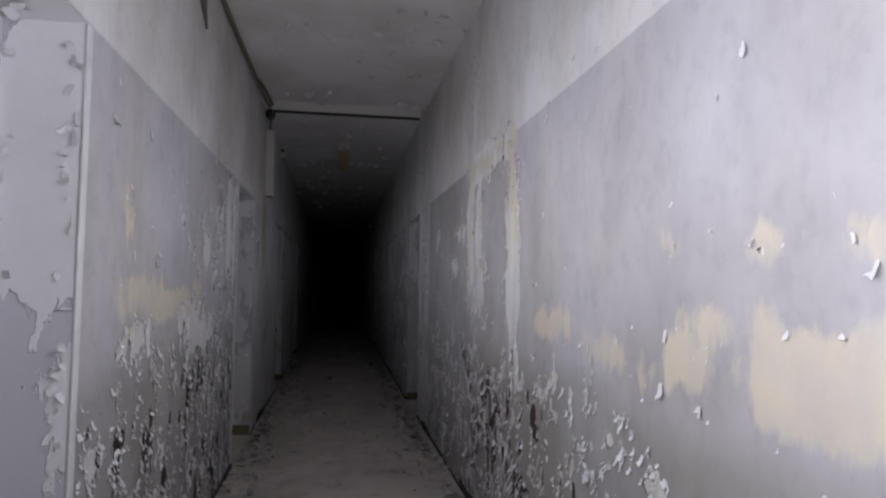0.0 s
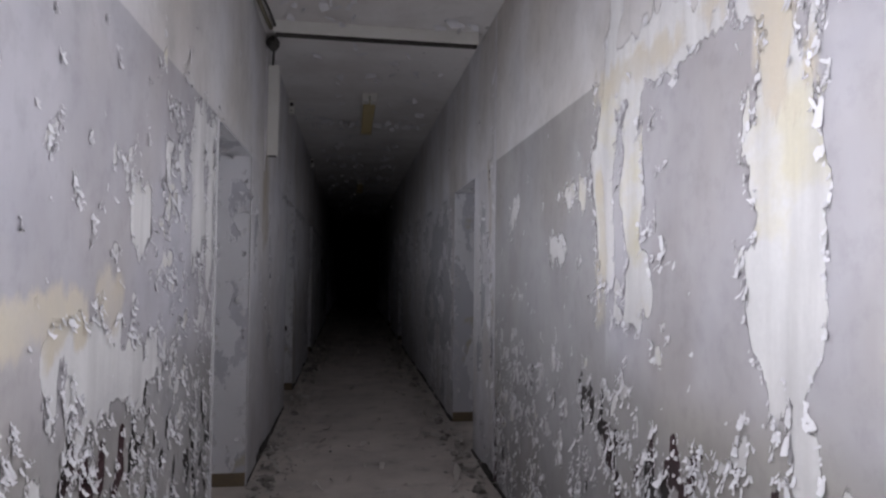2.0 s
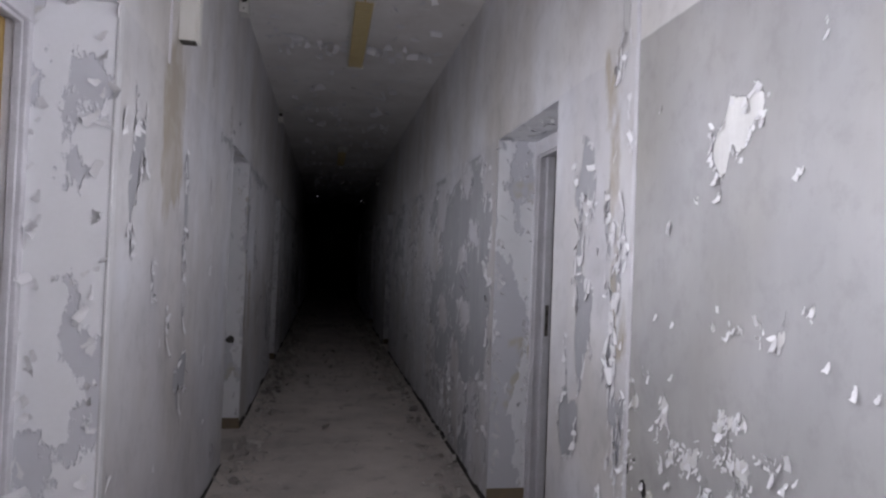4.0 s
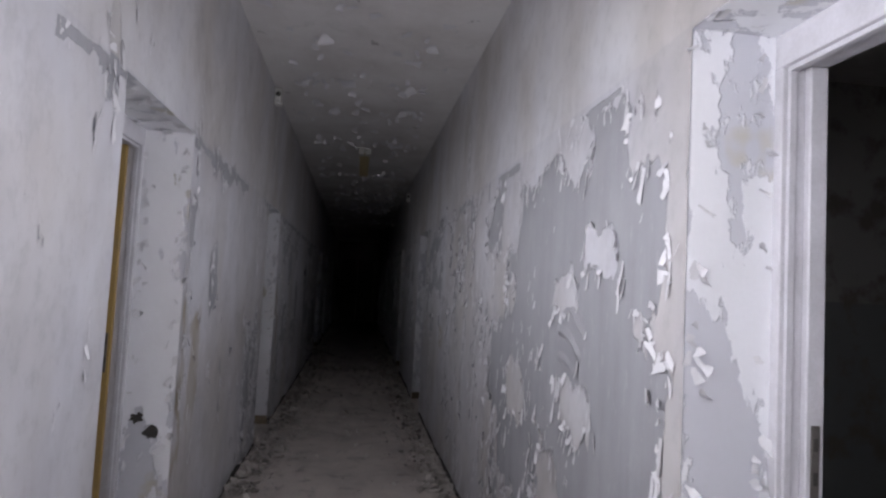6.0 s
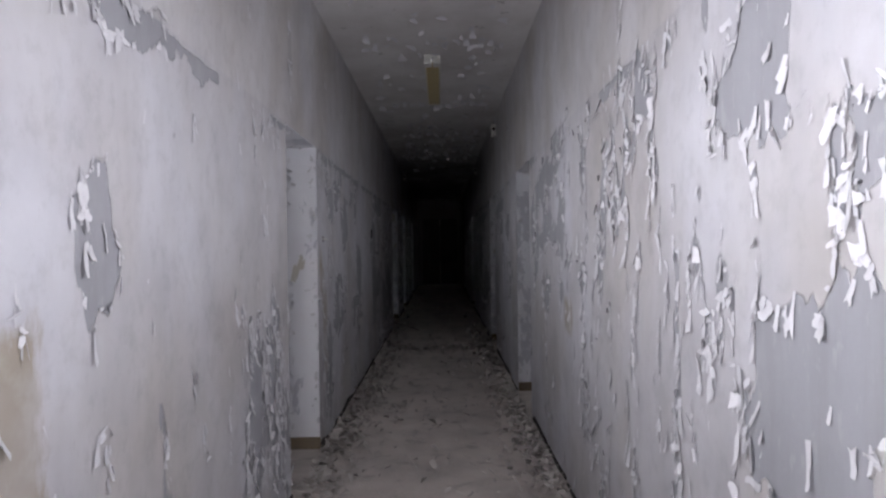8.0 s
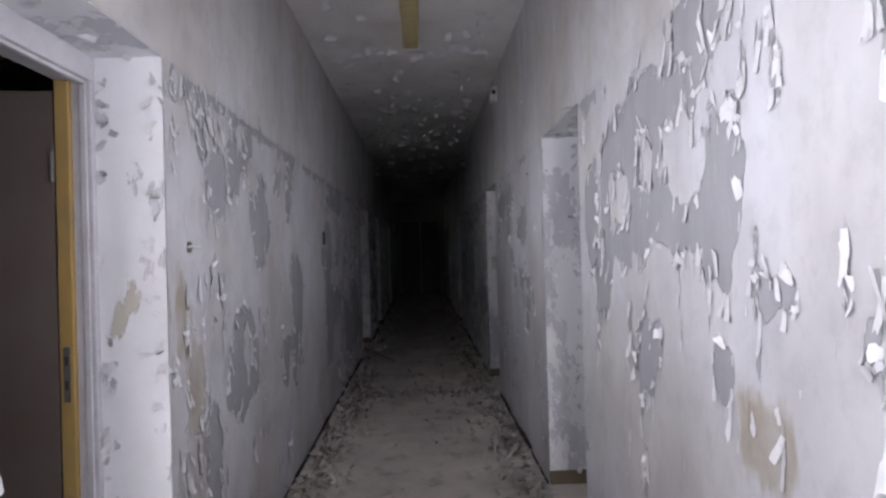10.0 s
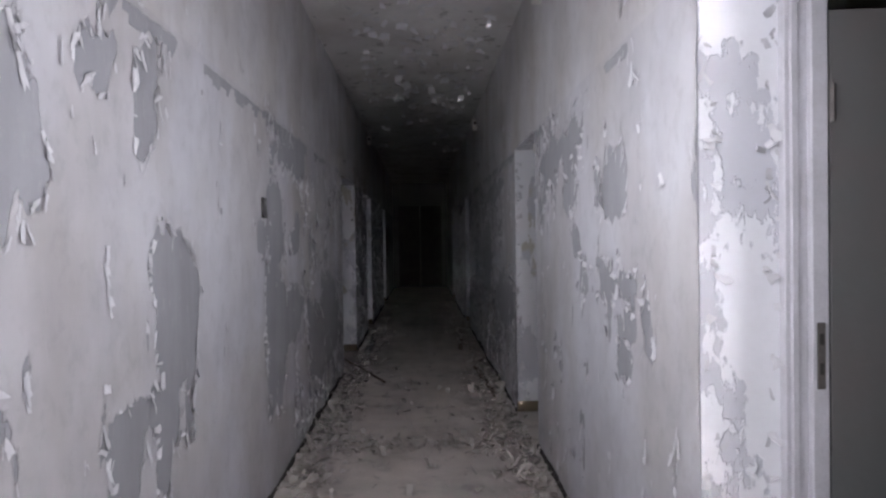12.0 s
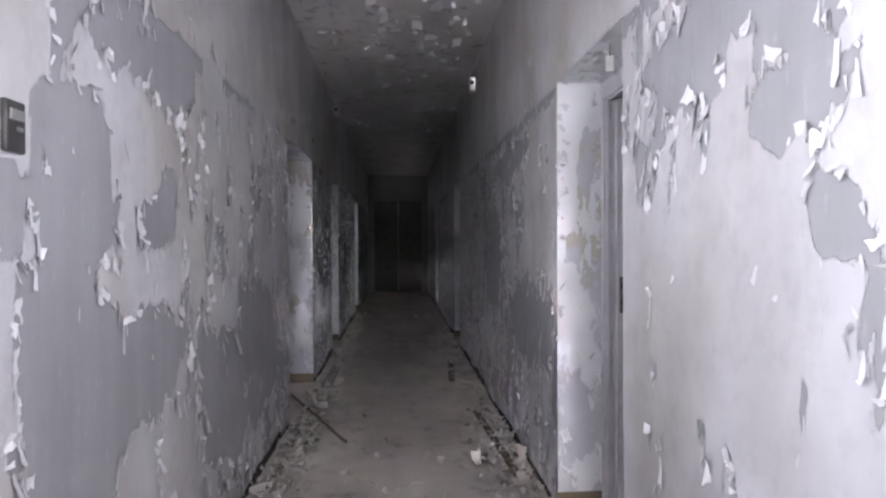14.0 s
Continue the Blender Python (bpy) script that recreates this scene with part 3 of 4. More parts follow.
def pick_flakes(fields, doors, tries, seed):
    """Points along the torn edges of the paint."""
    rng = np.random.default_rng(seed)
    y, z = rng.uniform(0.8, 27, tries), rng.uniform(0.06, 2.9, tries)
    y[: tries // 3] = rng.uniform(0.9, 6.4, tries // 3)
    y[tries // 3: tries // 3 + tries // 8] = rng.uniform(8.6, 13.9, tries // 8)
    peel, deep, hole = fields(y, z)
    edge = np.exp(-((peel + 0.002) / 0.007) ** 2) + np.where((y < 10.3) & (z < 1.75), 0.12, 0.015) * (peel > 0) * (y > 6.3) * (fractal(y / 0.25, z / 0.3, seed + 9, 2) > 0.5) + 0.08 * np.exp(-(deep / 0.008) ** 2) + 0.6 * np.exp(-(hole / 0.1) ** 2) * (y < 6.3)
    edge += 0.3 * (y > 8.2) * (np.abs(z - 2.06) < 0.06) * (fractal(y / 0.6, z * 0, seed, 2) > 0.5)
    edge += 0.15 * (y > 17.5) * (peel > -0.02) * ((z < 1.1) | (y > 19.4)) * (z < 2.05) * (fractal(y / 0.3, z / 0.3, seed + 5, 2) > 0.55)
    edge *= np.where(z > HEAD, np.where(y > 8, 0.7, 0.35), 1.0)
    keep = (rng.uniform(0, 1, tries) < np.where(y < 6.27, 1.3, 0.6) * edge) & ~in_door(y, z, doors) & (np.hypot(y - 16.475, z - 1.58) > 0.13)
    return y[keep], z[keep]


def wall_scraps(wall, x, side, fields, doors, tries, seed):
    y, z = pick_flakes(fields, doors, tries, seed)
    rng = np.random.default_rng(seed + 1)
    n = len(y)
    size = np.where(y < 6.27, rng.lognormal(-4.3, 0.4, n), rng.lognormal(-4.0, 0.45, n))
    turn = rng.normal(0, 0.2, n) + np.where(rng.uniform(0, 1, n) < 0.12, math.pi, 0)
    zero = np.zeros(n)
    along = np.stack([zero, np.sin(turn), -np.cos(turn)], -1)
    across = np.stack([zero, np.cos(turn), np.sin(turn)], -1)
    out = np.tile((-side, 0.0, 0.0), (n, 1))
    base = np.stack([np.full(n, x - side * 0.001), y, z], -1)
    big = np.where(y < 6.27, 0.9, 1.0)
    rows = (base, along, across, out, np.clip(size * np.where(y < 6.27, 0.9, 1.9) * rng.uniform(0.6, 1.6, n), 0.007, 0.1), np.clip(size * big * rng.uniform(0.35, 0.8, n), 0.005, 0.018), np.where(y < 6.27, rng.uniform(0.1, 0.9, n), rng.uniform(0.02, 0.28, n)))
    ob = new("paint_flakes", flake_mesh("paint_flakes", rows, FLAKE, seed))
    ob.parent = wall
    return tagged(ob, "small curled flakes of white paint on the wall", kind="stuff")


def edge_lips(wall, x, side, fields, doors, tries, seed):
    """Lips of paint that lift off along the torn edges, hinged on the coat that still holds."""
    rng = np.random.default_rng(seed)
    y, z = rng.uniform(1.0, 27, tries), rng.uniform(0.1, 2.8, tries)
    h = 0.01
    peel = fields(y, z)[0]
    gy = (fields(y + h, z)[0] - fields(y - h, z)[0]) / (2 * h)
    gz = (fields(y, z + h)[0] - fields(y, z - h)[0]) / (2 * h)
    size = np.hypot(gy, gz) + 1e-6
    inner = fields(y + 0.03 * gy / size, z + 0.03 * gz / size)[0] > 0.004  # a wide scar, not a fleck
    keep = (np.abs(peel + 0.004) < 0.006) & ~in_door(y, z, doors) & (np.hypot(y - 16.475, z - 1.58) > 0.13) & (rng.uniform(0, 1, tries) < np.where(y < 6.27, 0.9, 1.0) * np.where(inner, 1.0, np.where(y < 6.27, 0.6, np.where((y > 16.5) | (y < 10.5), 0.55, 0.2))) * np.where(z > HEAD, 0.4, 1))
    y, z, gy, gz = y[keep], z[keep], gy[keep] / size[keep], gz[keep] / size[keep] - 0.25
    n = len(y)
    size = np.hypot(gy, gz) + 1e-6
    gy, gz, zero = gy / size, gz / size, np.zeros(n)
    along, across = np.stack([zero, gy, gz], -1), np.stack([zero, -gz, gy], -1)
    base = np.stack([np.full(n, x - side * 0.001), y, z], -1) - 0.008 * along
    scale = np.where(y < 6.27, 0.65, 1.0)
    rows = (base, along, across, np.tile((-side, 0.0, 0.0), (n, 1)), scale * np.clip(rng.lognormal(-4.2, 0.45, n), 0.006, 0.04),
            scale * np.clip(rng.lognormal(-3.7, 0.45, n), 0.008, 0.05), rng.uniform(0.15, 0.75, n))
    ob = new("paint_lips", flake_mesh("paint_lips", rows, FLAKE, seed))
    ob.parent = wall
    return tagged(ob, "curled lips of white paint along torn edges", kind="stuff")


def large_scraps(wall, x, side, fields, doors, count, seed):
    """The larger curls, each its own piece, from a dozen shapes."""
    rng = np.random.default_rng(seed)
    shapes = []
    for k in range(12):
        one = np.ones(1)
        ax = np.array([[0.0, 0.0, -1.0]]), np.array([[0.0, 1.0, 0.0]]), np.array([[-float(side), 0.0, 0.0]])
        rows = (np.zeros((1, 3)), *ax, one * rng.uniform(0.03, 0.07), one * rng.uniform(0.012, 0.026), one * rng.uniform(0.1, 0.35))
        shapes.append(flake_mesh("paint_curl", rows, FLAKE, seed + k))
    y, z = pick_flakes(fields, doors, 12000, seed + 50)
    order = [k for k in range(len(y)) if y[k] > 6.3][:count] + [k for k in range(len(y)) if 2.8 < y[k] < 6.3][:count // 5]
    for k in order:
        ob = new("paint_curl", shapes[k % 12])
        ob.matrix_world = Matrix.Translation((x - side * 0.001, y[k], z[k])) @ Matrix.Rotation(rng.normal(0, 0.25), 4, "X")
        ob.parent = wall


wall_scraps(wall_left, XL, -1, left_fields, LEFT_DOORS, 180000, 11)
wall_scraps(wall_right, XR, 1, right_fields, RIGHT_DOORS, 160000, 21)
edge_lips(wall_left, XL, -1, left_fields, LEFT_DOORS, 110000, 141)
edge_lips(wall_right, XR, 1, right_fields, RIGHT_DOORS, 110000, 161)
large_scraps(wall_left, XL, -1, left_fields, LEFT_DOORS, 80, 41)
large_scraps(wall_right, XR, 1, right_fields, RIGHT_DOORS, 90, 61)

# a sheet of paint that has slid down in folds
SAG = plain("sagging_paint", (0.3, 0.298, 0.318), 0.55, 0.25, 6, 0.1, dirt=(0.22, 0.22, 0.23))
bm = bmesh.new()
cols, lines = 40, 40
grid = []
for i in range(cols + 1):
    row = []
    for j in range(lines + 1):
        u, v = i / cols, j / lines
        edge = 1 - math.hypot((u - 0.5) / 0.5, (v - 0.5) / 0.5) - 0.25 * noise.noise(Vector((4 * u, 4 * v, 3.0)))
        swag = v + 0.55 * (u - 0.75) ** 2 - 0.3 * u
        fold = max(0.0, math.sin(16.0 * swag + 2.5 * u * u)) ** 2 * 0.014 * min(1.0, 0.35 + v)
        lift = min(1.0, max(0.0, 3.0 * edge)) * (0.002 + fold) if edge > 0 else -0.004
        row.append(bm.verts.new((XR - lift, 8.62 + 0.3 * u, 1.14 + 0.26 * v)))
    grid.append(row)
for i in range(cols):
    for j in range(lines):
        bm.faces.new((grid[i][j], grid[i][j + 1], grid[i + 1][j + 1], grid[i + 1][j])).smooth = True
part("sagging_sheet", bm, SAG, wall_right, "sheet of paint slid down in soft folds")

# ---- door openings ----
STEEL = plain("rusty_steel", (0.16, 0.15, 0.145), 0.5, 0.5, 30, 0.3, 0.5, (0.07, 0.05, 0.04))
# near-black fill, mostly painted in for the shade inside holes and gaps
DARK = plain("black_fill", (0.045, 0.041, 0.038), 0.9, 0.3, 20, 0.3, dirt=(0.06, 0.055, 0.05))


def door_frame(k, a, b, x, side, inner):
    """A frame set back in the opening, with a rebate and a strike plate on the far post."""
    f = thing(f"door_{k}", "grey painted door frame with peeling edges, no leaf in view", "door frame", kind="structure", at=(x + side * 0.25, b, 0))

    def post(name, lo, hi, mat, label="", bevel=0.004):
        lo, hi = [(x + side * p[0], p[1], p[2]) for p in (lo, hi)]
        lo, hi = [min(p, q) for p, q in zip(lo, hi)], [max(p, q) for p, q in zip(lo, hi)]
        o = (x + side * 0.25, b, 0)
        bm = boxed([p - q for p, q in zip(lo, o)], [p - q for p, q in zip(hi, o)], bevel)
        return part(name, bm, mat, f, label)

    top = 2.035
    far = post("post", (0.225, b - 0.03, 0), (0.29, b + 0.001, top), FRAME)
    post("bead", (0.24, b - 0.038, 0), (0.262, b - 0.028, top), FRAME, bevel=0.003)
    post("rebate", (0.288, b - 0.05, 0), (0.335, b + 0.001, top), inner, "bare ochre wood rebate" if inner is OCHRE else "")
    post("post", (0.225, a - 0.001, 0), (0.335, a + 0.04, top), FRAME)
    post("head", (0.225, a, top), (0.335, b, HEAD), FRAME)
    post("bead", (0.24, a + 0.04, top - 0.012), (0.262, b - 0.03, top + 0.002), FRAME, bevel=0.003)
    strike = post("strike_plate", (0.3, b - 0.053, 0.98), (0.322, b - 0.048, 1.16), STEEL, "rusted steel strike plate", 0.001)
    # flat black pieces paint the shade inside the two holes
    post("latch_hole", (0.305, b - 0.0545, 1.02), (0.317, b - 0.051, 1.05), DARK, "", 0.0005)
    post("latch_hole", (0.305, b - 0.0545, 1.1), (0.317, b - 0.051, 1.13), DARK, "", 0.0005)
    return f


number = 0
for doors, x, side in ((LEFT_DOORS, XL, -1), (RIGHT_DOORS, XR, 1)):
    for a, b in doors:
        number += 1
        door_frame(number, a, b, x, side, OCHRE if side < 0 else FRAME)
        rng = np.random.default_rng(number)
        # peeled paint scraps on the far reveal and soffit
        n = 70
        zz, dx = rng.uniform(0.1, 2.1, n), rng.choice([0.0, 1.0], n, p=[0.5, 0.5]) * 0.17 + rng.uniform(0.01, 0.05, n)
        turn = rng.normal(0, 0.6, n)
        base = np.stack([x + side * dx, np.full(n, b - 0.001), zz], -1)
        along = np.stack([np.sin(turn), np.zeros(n), -np.cos(turn)], -1)
        across = np.stack([np.cos(turn), np.zeros(n), np.sin(turn)], -1)
        rows = (base, along, across, np.tile((0.0, -1.0, 0.0), (n, 1)), rng.uniform(0.012, 0.06, n), rng.uniform(0.008, 0.03, n), rng.uniform(0.2, 1.2, n))
        ob = new("jamb_flakes", flake_mesh("jamb_flakes", rows, FLAKE, number))
        ob.parent = wall_left if side < 0 else wall_right
        tagged(ob, "flakes of white paint on the door reveal", kind="stuff")
        n = 24
        yy, dx, turn = rng.uniform(a, b, n), rng.uniform(0.01, 0.22, n), rng.uniform(0, 6.3, n)
        base = np.stack([x + side * dx, yy, np.full(n, HEAD - 0.001)], -1)
        along = np.stack([np.sin(turn), np.cos(turn), np.zeros(n)], -1)
        across = np.stack([np.cos(turn), -np.sin(turn), np.zeros(n)], -1)
        rows = (base, along, across, np.tile((0.0, 0.0, -1.0), (n, 1)), rng.uniform(0.02, 0.07, n), rng.uniform(0.01, 0.05, n), rng.uniform(0.1, 0.6, n))
        ob = new("lintel_flakes", flake_mesh("lintel_flakes", rows, FLAKE, number + 30))
        ob.parent = wall_left if side < 0 else wall_right
        tagged(ob, "flakes of paint hanging from the lintel", kind="stuff")
        part("reveal_base", boxed((min(x, x + side * 0.24), b - 0.004, 0), (max(x, x + side * 0.24), b + 0.001, 0.085), 0.001), FOOT, wall_left if side < 0 else wall_right, "brown painted strip at the foot of the reveal")

# door leaves standing open into the rooms
def door_leaf(a, b, x, side, turn, mat, label):
    leaf = thing("door", label, "door", at=(x + side * 0.345, b - 0.005, 0.0))
    lo, hi = sorted((0.0, side * 0.8))
    part("panel", boxed((lo, -0.04, 0.012), (hi, 0.0, 2.0), 0.004), mat, leaf)
    for z in (0.25, 1.75):
        bm = bmesh.new()
        tube(bm, (side * 0.004, -0.046, z - 0.05), (side * 0.004, -0.046, z + 0.05), 0.008, 10)
        part("hinge", bm, STEEL, leaf, "rusty hinge")
    if side > 0:
        bm = bmesh.new()
        tube(bm, (side * 0.73, -0.085, 1.08), (side * 0.73, -0.038, 1.08), 0.012, 10)
        bmesh.ops.create_icosphere(bm, subdivisions=2, radius=0.026, matrix=Matrix.Translation((side * 0.73, -0.095, 1.08)))
        part("handle", bm, STEEL, leaf, "dark metal door knob")
    leaf.rotation_euler = (0, 0, radians(turn))
    return leaf


door_leaf(8.73, 9.64, XL, -1, 6, plain("leaf_grey", (0.085, 0.08, 0.078), 0.6, 0.5, 3, 0.3), "grubby grey door standing open into a dark room")
door_leaf(12.23, 13.1, XL, -1, 6, plain("leaf_brown", (0.1, 0.07, 0.06), 0.6, 0.6, 3, 0.3), "brownish door with wide stains standing open")
door_leaf(13.87, 14.79, XR, 1, -6, plain("leaf_green", (0.1, 0.112, 0.112), 0.6, 0.7, 2.2, 0.3, dirt=(0.13, 0.1, 0.095)), "dull grey-green door standing open into a room")

# metal corner beads on the oldest openings
BEAD = plain("bead_paint", (0.6, 0.6, 0.62), 0.5, 0.25, 10, 0.2)
for y in (2.36, 6.37):
    tagged(part("trim", boxed((XL - 0.004, y - 0.004, 0.0), (XL + 0.006, y + 0.035, HEAD), 0.003), BEAD), "painted metal bead on a wall corner", "trim", kind="structure")
tagged(part("trim", boxed((XL - 0.004, 5.27, 0.0), (XL + 0.008, 5.312, HEAD), 0.003), BEAD), "painted metal bead on a wall corner", "trim", kind="structure")

# ---- baseboards: a dark strip drawn for the open groove where skirting was torn off ----
for doors, x, side in ((LEFT_DOORS, XL, -1), (RIGHT_DOORS, XR, 1)):
    edge = Y0
    for a, b in doors + [(Y1, Y1)]:
        bm = bmesh.new()
        steps = max(2, int((a - edge) / 0.12))
        for k in range(steps):
            y0, y1 = edge + (a - edge) * k / steps, edge + (a - edge) * (k + 1) / steps
            h = 0.02 + 0.045 * float(grain(y0 * 3, side * 5.0, 9)) ** 2
            if grain(y0 * 2.3, side * 7.0, 15) < 0.25:
                h = 0.008
            lo, hi = sorted((x, x - side * (0.006 + 0.012 * float(grain(y0 * 5, side * 3.0, 4)))))
            box(bm, (lo, y0, 0), (hi, y1, h))
        tagged(part("baseboard", bm, DARK), "dark broken strip along the foot of the wall", "baseboard", kind="structure")
        edge = b

# ---- ceiling fittings ----
WHITE = plain("white_plastic", (0.66, 0.66, 0.64), 0.45, 0.2, 12, 0.1, dirt=(0.4, 0.36, 0.28))
AMBER = plain("yellowed_cover", (0.5, 0.42, 0.23), 0.35, 0.3, 14, 0.1, dirt=(0.3, 0.2, 0.08))
BROWN = plain("brown_wood", (0.16, 0.11, 0.075), 0.7, 0.4, 9, 0.4)


def ceiling_lamp(y0, y1, x=0.66, z=ZC):
    """An unlit strip lamp: tray, yellowed ribbed cover, two white sockets at the near end and one cap at the far end."""
    lamp = thing("ceiling_lamp", "unlit strip lamp with yellowed ribbed cover on the ceiling", "ceiling lamp", "strip lamps", at=(x, y0, z))
    length = y1 - y0
    part("tray", boxed((-0.075, 0, -0.03), (0.075, length, 0.0), 0.006), WHITE, lamp, "white metal tray")
    cover = part("cover", boxed((-0.062, 0.13, -0.075), (0.062, length - 0.03, -0.029), 0.014), AMBER, lamp, "yellowed plastic cover")
    for k in range(int((length - 0.3) / 0.05)):
        part("rib", boxed((-0.058, 0.17 + 0.05 * k, -0.079), (0.058, 0.182 + 0.05 * k, -0.073), 0.002), AMBER, cover)
    for dx in (-0.04, 0.04):
        part("socket", boxed((dx - 0.034, 0.0, -0.085), (dx + 0.034, 0.125, -0.029), 0.008), WHITE, lamp, "white lamp socket")
    part("end_cap", boxed((-0.07, length - 0.032, -0.08), (0.07, length, -0.029), 0.004), WHITE, lamp)
    return lamp


ceiling_lamp(8.33, 9.95)
ceiling_lamp(14.3, 16.0)


def junction_box(y, z, x, side):
    """A square white box with a black round opening, screwed high on the wall."""
    out = -side
    ob = thing("junction_box", "white square junction box with a dark round hole", "junction box", "boxes under the ceiling", at=(x, y, z))
    lo, hi = sorted((0.0, out * 0.06))
    part("body", boxed((lo, -0.055, -0.07), (hi, 0.055, 0.07), 0.008), WHITE, ob)
    # black disc in place of the opening's shaded depth
    bm = bmesh.new()
    tube(bm, (out * 0.03, -0.0565, 0.015), (out * 0.03, -0.05, 0.015), 0.022, 16)
    part("hole", bm, DARK, ob, "dark round opening")
    bm = bmesh.new()
    tube(bm, (out * 0.03, -0.0575, -0.045), (out * 0.03, -0.052, -0.045), 0.006, 8)
    part("screw", bm, STEEL, ob)
    return ob


for y, z, x, side in ((8.72, 3.05, XL, -1), (12.15, 3.05, XL, -1), (23.3, 3.02, XL, -1), (16.95, 2.92, XR, 1), (21.5, 2.93, XR, 1)):
    junction_box(y, z, x, side)

# cable trunking: across the ceiling and down the left wall
cross = thing("cable_duct", "white plastic cable duct across the ceiling", "cable duct", at=(0.65, 6.64, ZC))
part("channel", boxed((-0.71, -0.035, -0.088), (0.75, 0.035, 0.0), 0.004), WHITE, cross)
# near-black strip paints the shade under the white duct
part("lid", boxed((-0.7, -0.02, -0.105), (0.74, 0.03, -0.087), 0.003), DARK, cross, "black strip painted for the duct's shaded underside")
drop = thing("cable_duct", "white plastic cable duct down the wall", "cable duct", at=(XL, 7.12, 2.26))
part("channel", boxed((0.0, -0.03, 0.0), (0.072, 0.03, 0.7), 0.004), WHITE, drop)
part("lid", boxed((0.071, -0.034, 0.0), (0.08, 0.034, 0.7), 0.003), WHITE, drop)
# black plate painted in for the shade inside the duct's end
part("end", boxed((0.005, -0.026, -0.006), (0.066, 0.026, 0.002), 0.002), DARK, drop, "dark open end")


def cable(name, points, r, mat, label):
    cu = bpy.data.curves.new(name, "CURVE")
    cu.dimensions, cu.bevel_depth, cu.bevel_resolution, cu.resolution_u = "3D", r, 2, 6
    sp = cu.splines.new("BEZIER")
    sp.bezier_points.add(len(points) - 1)
    for bp, p in zip(sp.bezier_points, points):
        bp.co, bp.handle_left_type, bp.handle_right_type = p, "AUTO", "AUTO"
    cu.materials.append(mat)
    ob = new(name, cu)
    dg = bpy.context.evaluated_depsgraph_get()
    me = bpy.data.meshes.new_from_object(ob.evaluated_get(dg))
    bpy.data.objects.remove(ob)
    return tagged(new(name, me), label, "cable")


RUBBER = plain("black_rubber", (0.025, 0.024, 0.023), 0.6, 0.3, 20, 0.1)
OLIVE = plain("brown_cable", (0.16, 0.14, 0.09), 0.7, 0.4, 8, 0.2)
cable("cable", [(XL + 0.015, 3.2, ZC - 0.02), (XL + 0.02, 4.6, ZC - 0.03), (XL + 0.03, 5.6, ZC - 0.025), (XL + 0.05, 6.2, ZC - 0.05), (XL + 0.06, 6.7, ZC - 0.03)], 0.016, OLIVE, "brown cable sagging along the ceiling edge")
cable("cable", [(XL + 0.05, 6.0, ZC - 0.012), (XL + 0.1, 6.35, ZC - 0.06), (XL + 0.09, 6.75, ZC - 0.05), (XL + 0.04, 7.05, 3.0), (XL + 0.03, 7.12, 2.93)], 0.009, RUBBER, "black cable running into the wall duct")
bm = bmesh.new()
bmesh.ops.create_icosphere(bm, subdivisions=2, radius=0.06, matrix=Matrix.Translation((XL + 0.05, 6.93, ZC - 0.06)) @ Matrix.Diagonal((0.8, 1.0, 0.95, 1)))
for v in bm.verts:
    v.co += 0.012 * noise.noise_vector(v.co * 30)
tagged(part("cable_knot", bm, RUBBER), "black knot of taped cables under the ceiling", "cable")

# vertical joint covers on the right wall
for y, w in ((6.262, 0.012),):
    tagged(part("trim", boxed((XR - 0.003, y - w, 0.0), (XR + 0.003, y + w, ZC), 0.001), FRAME), "narrow painted cover strip over a wall joint", "trim", kind="structure")
tagged(part("trim", boxed((XL - 0.003, 6.95, HEAD), (XL + 0.008, 6.965, ZC), 0.002), FRAME), "narrow painted cover strip over a wall joint", "trim", kind="structure")

# switch on the left wall
sw = thing("light_switch", "black double light switch with pale rockers, hanging askew", "light switch", at=(XL, 16.475, 1.582))
part("plate", boxed((0.0, -0.035, -0.055), (0.014, 0.035, 0.055), 0.004), plain("black_plastic", (0.03, 0.03, 0.033), 0.4, 0.3, 20, 0.1), sw)
part("rocker", boxed((0.013, -0.024, 0.012), (0.018, 0.024, 0.036), 0.002), plain("grey_rocker", (0.2, 0.2, 0.21), 0.5, 0.3, 20, 0.1), sw, "grey rocker")
part("rocker", boxed((0.013, 0.0, -0.01), (0.017, 0.022, 0.0), 0.001), plain("grey_rocker", (0.2, 0.2, 0.21), 0.5, 0.3, 20, 0.1), sw, "grey rocker")

# bracket on the left wall
br = thing("wall_bracket", "small bent metal bracket on the wall", "bracket", at=(XL, 13.3, 1.48))
part("plate", boxed((0.0, -0.02, -0.02), (0.004, 0.02, 0.02), 0.001), STEEL, br)
part("arm", boxed((0.003, -0.035, -0.004), (0.035, 0.03, 0.006), 0.002), WHITE, br, "white painted arm")

# hook under the lintel
hook = thing("hook", "rusty hook with a pale tag under the lintel", "hook", at=(XR + 0.06, 17.55, HEAD))
bm = bmesh.new()
tube(bm, (0, 0, 0), (0, 0, -0.05), 0.004, 8)
part("shank", bm, STEEL, hook)
part("tag", boxed((-0.016, -0.003, -0.11), (0.016, 0.003, -0.045), 0.002), WHITE, hook, "pale tag")

